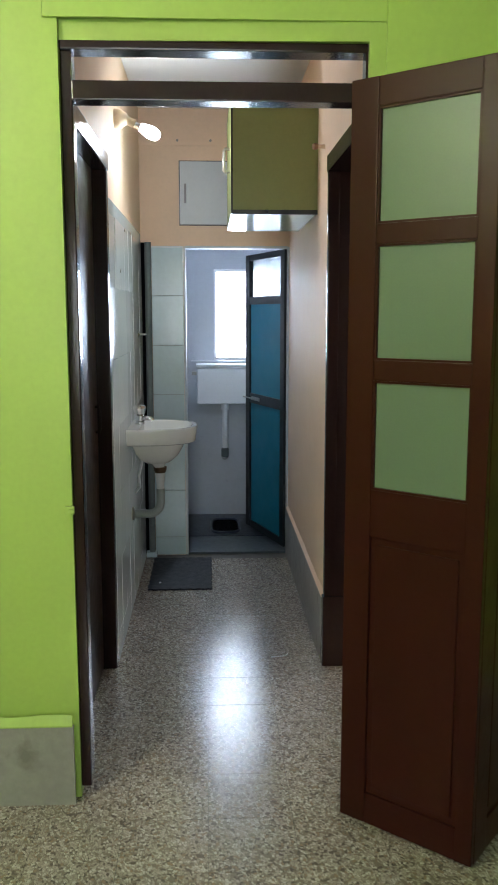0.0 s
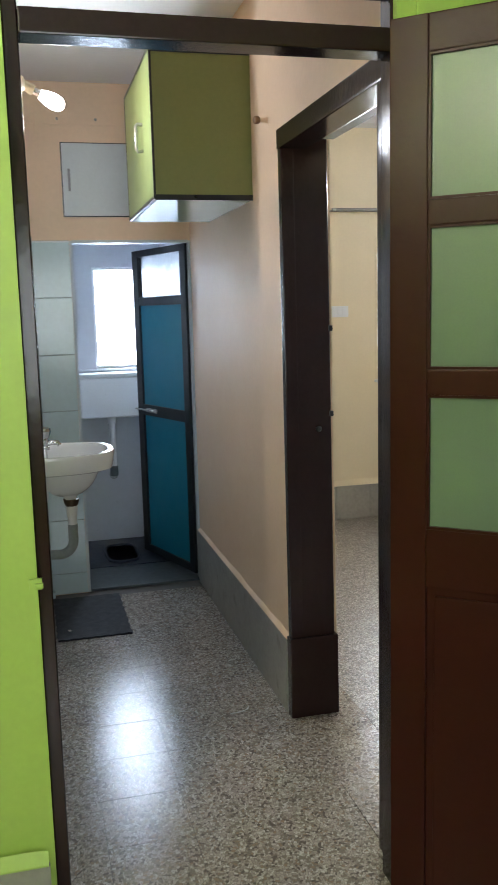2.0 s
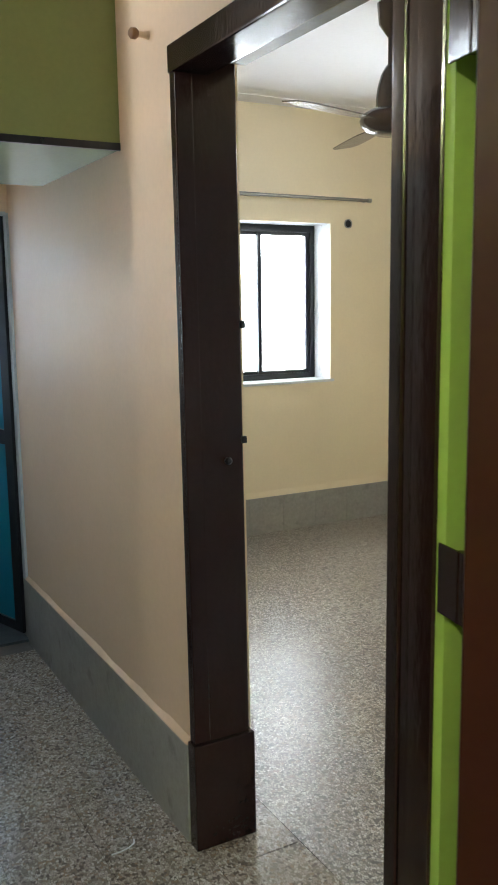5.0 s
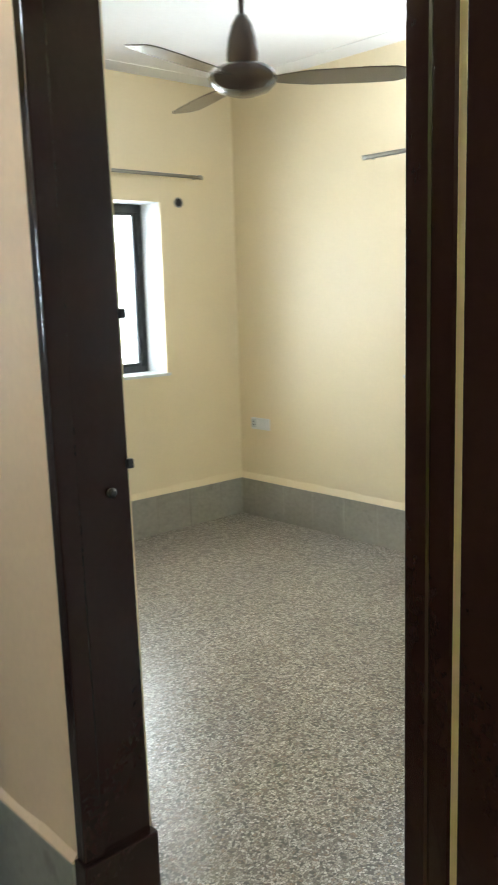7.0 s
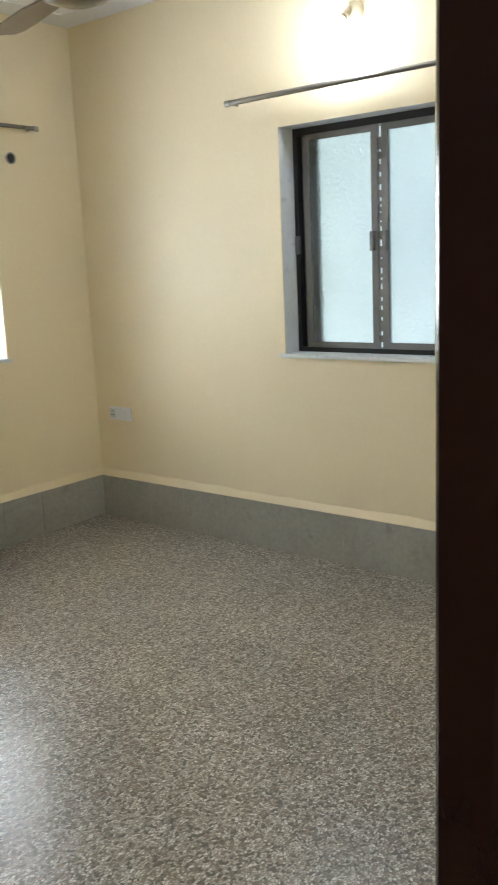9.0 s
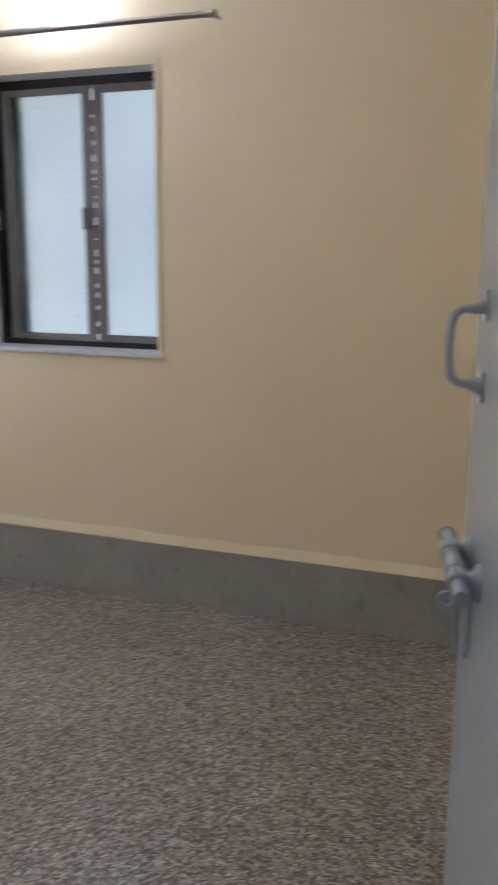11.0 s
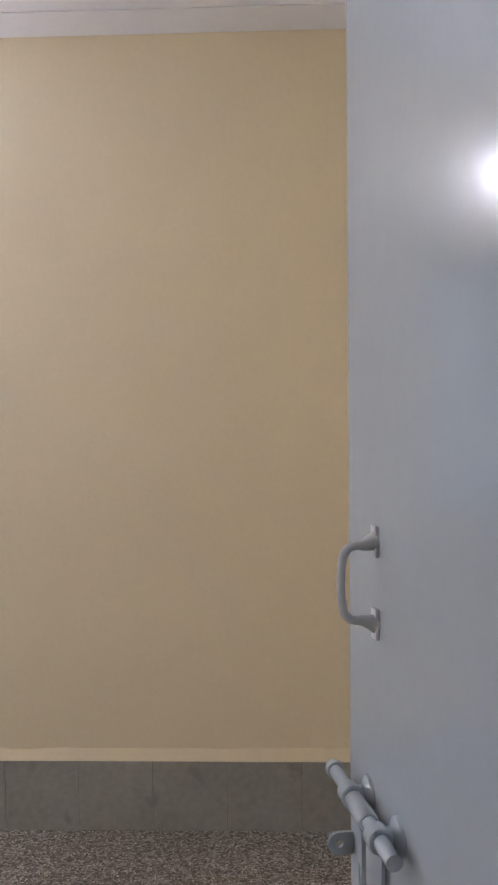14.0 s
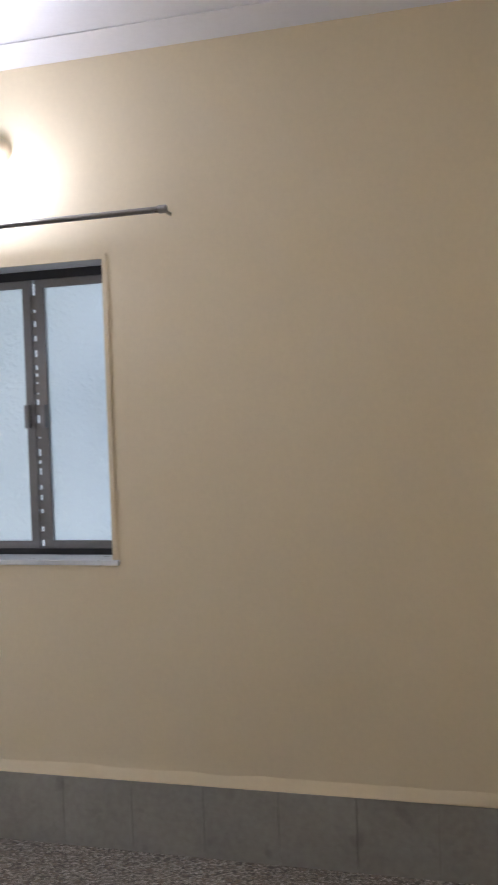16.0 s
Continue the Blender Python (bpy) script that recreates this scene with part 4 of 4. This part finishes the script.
def squat_pan():
    """An oblong pan with a rounded rim that stands a little above the floor round a black cap painted as its shaded
    hollow.
    """
    t = thing("squat_pan", pose(0.07, 3.42, 0.008), "dark oblong squat toilet pan set in the floor", "toilet")

    def ring(bm, a, b, z, n=36):
        out = []
        for k in range(n):
            c, q = math.cos(math.tau * k / n), math.sin(math.tau * k / n)
            out.append(bm.verts.new((a * math.copysign(abs(c) ** 0.55, c), b * math.copysign(abs(q) ** 0.55, q), z)))
        return out

    def loft(rows, cap=False):
        bm = bmesh.new()
        rings = [ring(bm, *r) for r in rows]
        for r0, r1 in zip(rings, rings[1:]):
            for k in range(len(r0)):
                bm.faces.new((r0[k], r0[(k + 1) % len(r0)], r1[(k + 1) % len(r0)], r1[k]))
        if cap:
            bm.faces.new(rings[-1])
        bmesh.ops.recalc_face_normals(bm, faces=bm.faces)
        return bm

    part("rim", loft([(0.108, 0.205, 0.0), (0.108, 0.205, 0.010), (0.104, 0.201, 0.014), (0.094, 0.190, 0.014), (0.090, 0.186, 0.010), (0.088, 0.184, 0.002)]), NAVY, t, smooth=True)
    # no depth here: the darkness inside the bowl is the cap's black colour
    part("bowl_opening", loft([(0.0885, 0.1845, 0.003), (0.086, 0.18, 0.001)], True), HOLLOW_SHADE, t, "flat black cap painted as the pan's shaded hollow")
    return t


squat_pan()
setting("footrest_slab", boxes((LEFT + 0.06, RIGHT - 0.004, 3.16, TN, 0.004, 0.009), bevel=0.002), NAVY, "dark navy tiles round the pan", "floor")


# ---- bedroom fittings ----
def curtain_rod(m, length, label):
    t = thing("curtain_rod", m, label, "curtain rod", "curtain rods")
    part("rod", tube([(0, 0, 0), (length, 0, 0)], 0.0105, 16), ROD_STEEL, t, smooth=True)
    part("sleeve", tube([(0, 0, 0), (length * 0.42, 0, 0)], 0.0122, 16), ROD_STEEL, t, smooth=True)
    for x in (0.012, length - 0.012):
        part("bracket", tube([(x, 0, 0), (x, 0.07, 0)], 0.006, 10), STEEL, t, smooth=True)
        part("end_cap", turned([(0.0, -0.012), (0.0138, -0.012), (0.0138, 0.012), (0.0, 0.012)], 16), STEEL, t, smooth=True, m=pose(x, 0, 0, 0, 90))
    return t


curtain_rod(pose(1.62, BN - 0.07, 2.158), 1.46, "thin steel curtain rod above the north window")
curtain_rod(pose(BE - 0.07, 2.682, 2.155, 0, 0, -90), 1.29, "thin steel curtain rod above the east window")

def wall_socket(m, label):
    """A switch and socket plate; local x runs along the wall, y out of it, z up, the origin in the plate's middle."""
    t = thing("wall_socket", m, label, "socket", "wall sockets")
    part("plate", boxes((-0.085, 0.085, 0.0, 0.010, -0.038, 0.038), bevel=0.003), PLASTIC, t)
    for x in (-0.050, -0.015, 0.020):
        part("switch", boxes((x - 0.012, x + 0.012, 0.010, 0.015, -0.022, 0.022), bevel=0.002), PLASTIC, t)
    face = part("socket_face", boxes((0.038, 0.078, 0.010, 0.013, -0.026, 0.026), bevel=0.002), PANEL, t)
    for x, z in ((0.058, 0.012), (0.050, -0.008), (0.066, -0.008)):
        part("socket_hole", turned([(0.0035, 0), (0.0035, 0.001), (0.0, 0.001)], 10), BLACK, face, m=pose(x, 0.013, z, -90))
    return t


wall_socket(pose(BE, 3.62, 0.622, 0, 0, 90), "white switch and socket plate low on the yellow wall")
wall_socket(pose(1.668, BN, 1.478, 0, 0, 180), "white switch and socket plate beside the north window")
vt = thing("vent_sleeve", pose(2.947, BN, 2.012, 90), "round dark pipe hole in the yellow wall", "pipe hole")
part("sleeve", turned([(0.030, -0.002), (0.030, 0.006), (0.024, 0.006), (0.022, -0.002)], 24), CEMENT, vt, smooth=True)
part("opening", turned([(0.023, 0.001), (0.023, 0.0025)], 24), BLACK, vt)

fan = thing("ceiling_fan", pose(1.90, 2.05, -0.024), "brown three-blade ceiling fan on a down rod", "ceiling fan")
part("down_rod", turned([(0.011, 2.46), (0.011, BZ + 0.024)], 16), FAN_BROWN, fan, smooth=True)
part("canopy", turned([(0.014, 2.60), (0.05, 2.65), (0.058, BZ + 0.023), (0.0, BZ + 0.024)], 28), FAN_BROWN, fan, smooth=True)
part("lower_canopy", turned([(0.058, 2.315), (0.060, 2.35), (0.054, 2.40), (0.040, 2.45), (0.020, 2.485), (0.012, 2.49)], 28), FAN_BROWN, fan, smooth=True)
part("motor", turned([(0.0, 2.205), (0.05, 2.207), (0.095, 2.222), (0.122, 2.247), (0.128, 2.268), (0.120, 2.29), (0.09, 2.308), (0.055, 2.318), (0.0, 2.32)], 40), FAN_BROWN, fan, smooth=True)
for k in range(3):
    bm = bmesh.new()
    secs = [(0.11, 0.025), (0.17, 0.045), (0.25, 0.062), (0.45, 0.068), (0.56, 0.064), (0.60, 0.045)]
    top = [[bm.verts.new((x, s * w, 2.262 - 0.16 * s * w)) for s in (-1, 1)] for x, w in secs]
    for a, b in zip(top, top[1:]):
        bm.faces.new((a[0], b[0], b[1], a[1]))
    ext = bmesh.ops.extrude_face_region(bm, geom=list(bm.faces))
    for v in ext["geom"]:
        if isinstance(v, bmesh.types.BMVert):
            v.co.z -= 0.004
    bmesh.ops.recalc_face_normals(bm, faces=bm.faces)
    part("blade", bm, FAN_BROWN, fan, m=pose(0, 0, 0, 0, 0, -46 + 120 * k))

def ledge(name, along, wall, out, a0, a1, z0, z1, mat, label):
    """A plaster fillet that slopes from the skirting's top back to the wall."""
    bm = bmesh.new()
    n = 60
    prof = [(0.0, z0), (out, z0), (out, z0 + 0.004), (0.0, z1)]
    rings = []
    for i in range(n + 1):
        a = a0 + (a1 - a0) * i / n
        w = 0.010 * noise.noise((a * 7.0, 3.1, z1)) + 0.003 * noise.noise((a * 31.0, 1.7, z1))
        rings.append([bm.verts.new((wall + d, a, z + (w if k == 3 else 0)) if along == "y" else (a, wall + d, z + (w if k == 3 else 0))) for k, (d, z) in enumerate(prof)])
    for r0, r1 in zip(rings, rings[1:]):
        for k in range(4):
            bm.faces.new((r0[k], r0[(k + 1) % 4], r1[(k + 1) % 4], r1[k]))
    bm.faces.new(rings[0])
    bm.faces.new(rings[-1][::-1])
    bmesh.ops.recalc_face_normals(bm, faces=bm.faces)
    return setting(name, bm, mat, label, "trim")


ledge("ledge_bedroom_east", "y", BE, -0.013, BS, BN, 0.2425, 0.283, YELLOW, "sloping cream plaster fillet above the skirting")
ledge("ledge_bedroom_north", "x", BN, -0.013, BW, BE, 0.2425, 0.283, YELLOW, "sloping cream plaster fillet above the skirting")
ledge("ledge_green_room", "x", -0.006, -0.012, GX0, -0.455, 0.2525, 0.285, GREEN, "sloping green plaster fillet above the skirting")
ledge("ledge_passage", "y", RIGHT, -0.013, D1 + 0.04, FAR, 0.2905, 0.31, PEACH, "sloping peach plaster fillet above the skirting")

# ---- pieces: skirting tiles, wall tiles, floor tiles ----
SHARED = {}


def shared_box(key, sx, sy, sz, mat, bevel=0.0):
    """One box mesh, base at its corner, shared by alike pieces."""
    if key not in SHARED:
        bm = boxes((0, sx, 0, sy, 0, sz), bevel=bevel, segments=1)
        me = bpy.data.meshes.new(key)
        bm.to_mesh(me)
        bm.free()
        me.materials.append(mat)
        SHARED[key] = me
    return SHARED[key]


def piece(name, me, place, parent):
    ob = new(name, me)
    ob.location = place
    ob.parent = parent
    return ob


rng = random.Random(4)
be = setting("baseboard_bedroom_east", boxes((BE - 0.006, BE, BS, BN, -0.01, 0.238)), JOINT, "grey tiled skirting of the bedroom", "baseboard")
for i in range(16):
    y0 = 0.844 - 0.257 * 3 + 0.257 * i + 0.001
    if y0 < BN:
        piece("skirting_tile", shared_box("skirt_y", 0.013, 0.2545, 0.242, CEMENT_TILE), (BE - 0.013 - rng.random() * 0.0015, max(y0, -1), -0.001 + rng.random() * 0.0015), be)
bn = setting("baseboard_bedroom_north", boxes((BW, BE, BN - 0.006, BN, -0.01, 0.238)), JOINT, "grey tiled skirting of the bedroom", "baseboard")
for i in range(12):
    x0 = 2.678 + 0.257 * (i - 8) + 0.001
    if BW < x0 < BE:
        piece("skirting_tile", shared_box("skirt_x", 0.2545, 0.013, 0.242, CEMENT_TILE), (x0, BN - 0.013 - rng.random() * 0.0015, -0.001 + rng.random() * 0.0015), bn)
bg = setting("baseboard_green_room", boxes((GX0, -0.453, -0.009, 0.0, -0.01, 0.25), (0.412, GX1, -0.009, 0.0, -0.01, 0.25)), JOINT, "grey tiled skirting of the green room", "baseboard")
for i in range(6):
    piece("skirting_tile", shared_box("skirt_g", 0.2395, 0.016, 0.253, CEMENT), (-0.692 - 0.241 * i, -0.016, -0.001), bg)
    piece("skirting_tile", shared_box("skirt_g", 0.2395, 0.016, 0.253, CEMENT), (0.413 + 0.241 * i, -0.016, -0.001), bg)

wl = setting("tiling_left", boxes((LEFT, LEFT + 0.003, 1.066, 2.70, 0.0, 1.945)), TILE, "pale joints between the glossy tiles of the left wall", "wall tiles")
for r in range(7):
    z0 = max(0.117 + 0.295 * (r - 1), 0.002)
    z1 = min(0.117 + 0.295 * r, 1.95)
    for c in range(8):
        y0 = 1.068 + 0.2045 * c
        me = shared_box("tile_l%.3f" % (z1 - z0), 0.006, 0.203, z1 - z0 - 0.0015, TILE_W)
        ob = piece("tile", me, (LEFT + rng.random() * 0.0006, y0, z0), wl)
        ob.rotation_euler = (0, radians(rng.uniform(-0.3, 0.3)), radians(rng.uniform(-2.0, -1.0) if c < 3 and r in (4, 5) else rng.uniform(-0.35, 0.35)))
wp = setting("tiling_pillar", boxes((-0.374, -0.187, FAR - 0.004, FAR, 0.0, 1.870)), PALE_JOINT, "joints between the pillar tiles", "wall tiles")
for r in range(7):
    z0 = max(0.117 + 0.295 * (r - 1), 0.004)
    z1 = min(0.117 + 0.295 * r, 1.875)
    me = shared_box("tile_p%.3f" % (z1 - z0), 0.186, 0.010, z1 - z0 - 0.003, TILE, 0.0015)
    piece("tile", me, (-0.373, FAR - 0.010 - rng.random() * 0.001, z0), wp)

part("tile_edge", tube([(-0.373, FAR - 0.006, 1.875), (-0.187, FAR - 0.006, 1.875)], 0.006, 12), TILE_W, wp, "rounded glossy tile edge", True)

fl = bpy.data.objects["floor"]
ft = shared_box("floor_tile", 0.2484, 0.2484, 0.006, TERRAZZO)
fd = shared_box("floor_tile_dull", 0.2497, 0.2497, 0.006, TERRAZZO_DULL)


def lay(i0, i1, j0, j1):
    for i in range(i0, i1):
        for j in range(j0, j1):
            x, y = -0.045 + 0.25 * i, 0.14 + 0.25 * j
            if y + 0.25 > FAR + 0.05 and x < RIGHT - 0.05:
                continue
            ob = piece("floor_tile", fd if x > 0.5 and y > 0 else ft, (x, y, -0.006 + rng.random() * 0.0004), fl)
            if x <= 0.5 or y <= 0:
                ob.rotation_euler = (radians(rng.uniform(-0.1, 0.1)), radians(rng.uniform(-0.1, 0.1)), 0)


lay(-3, 5, -8, 0)
lay(-2, 14, 0, 15)
rest = bmesh.new()
for i in range(-7, 9):
    for j in range(-18, 0):
        if not (-3 <= i < 5 and -8 <= j):
            cuboid(rest, -0.045 + 0.25 * i, -0.045 + 0.25 * i + 0.2485, 0.14 + 0.25 * j, 0.14 + 0.25 * j + 0.2485, -0.006, 0.0)
bmesh.ops.recalc_face_normals(rest, faces=rest.faces)
tagged(part("floor_tiles", rest, TERRAZZO, fl), kind="stuff")
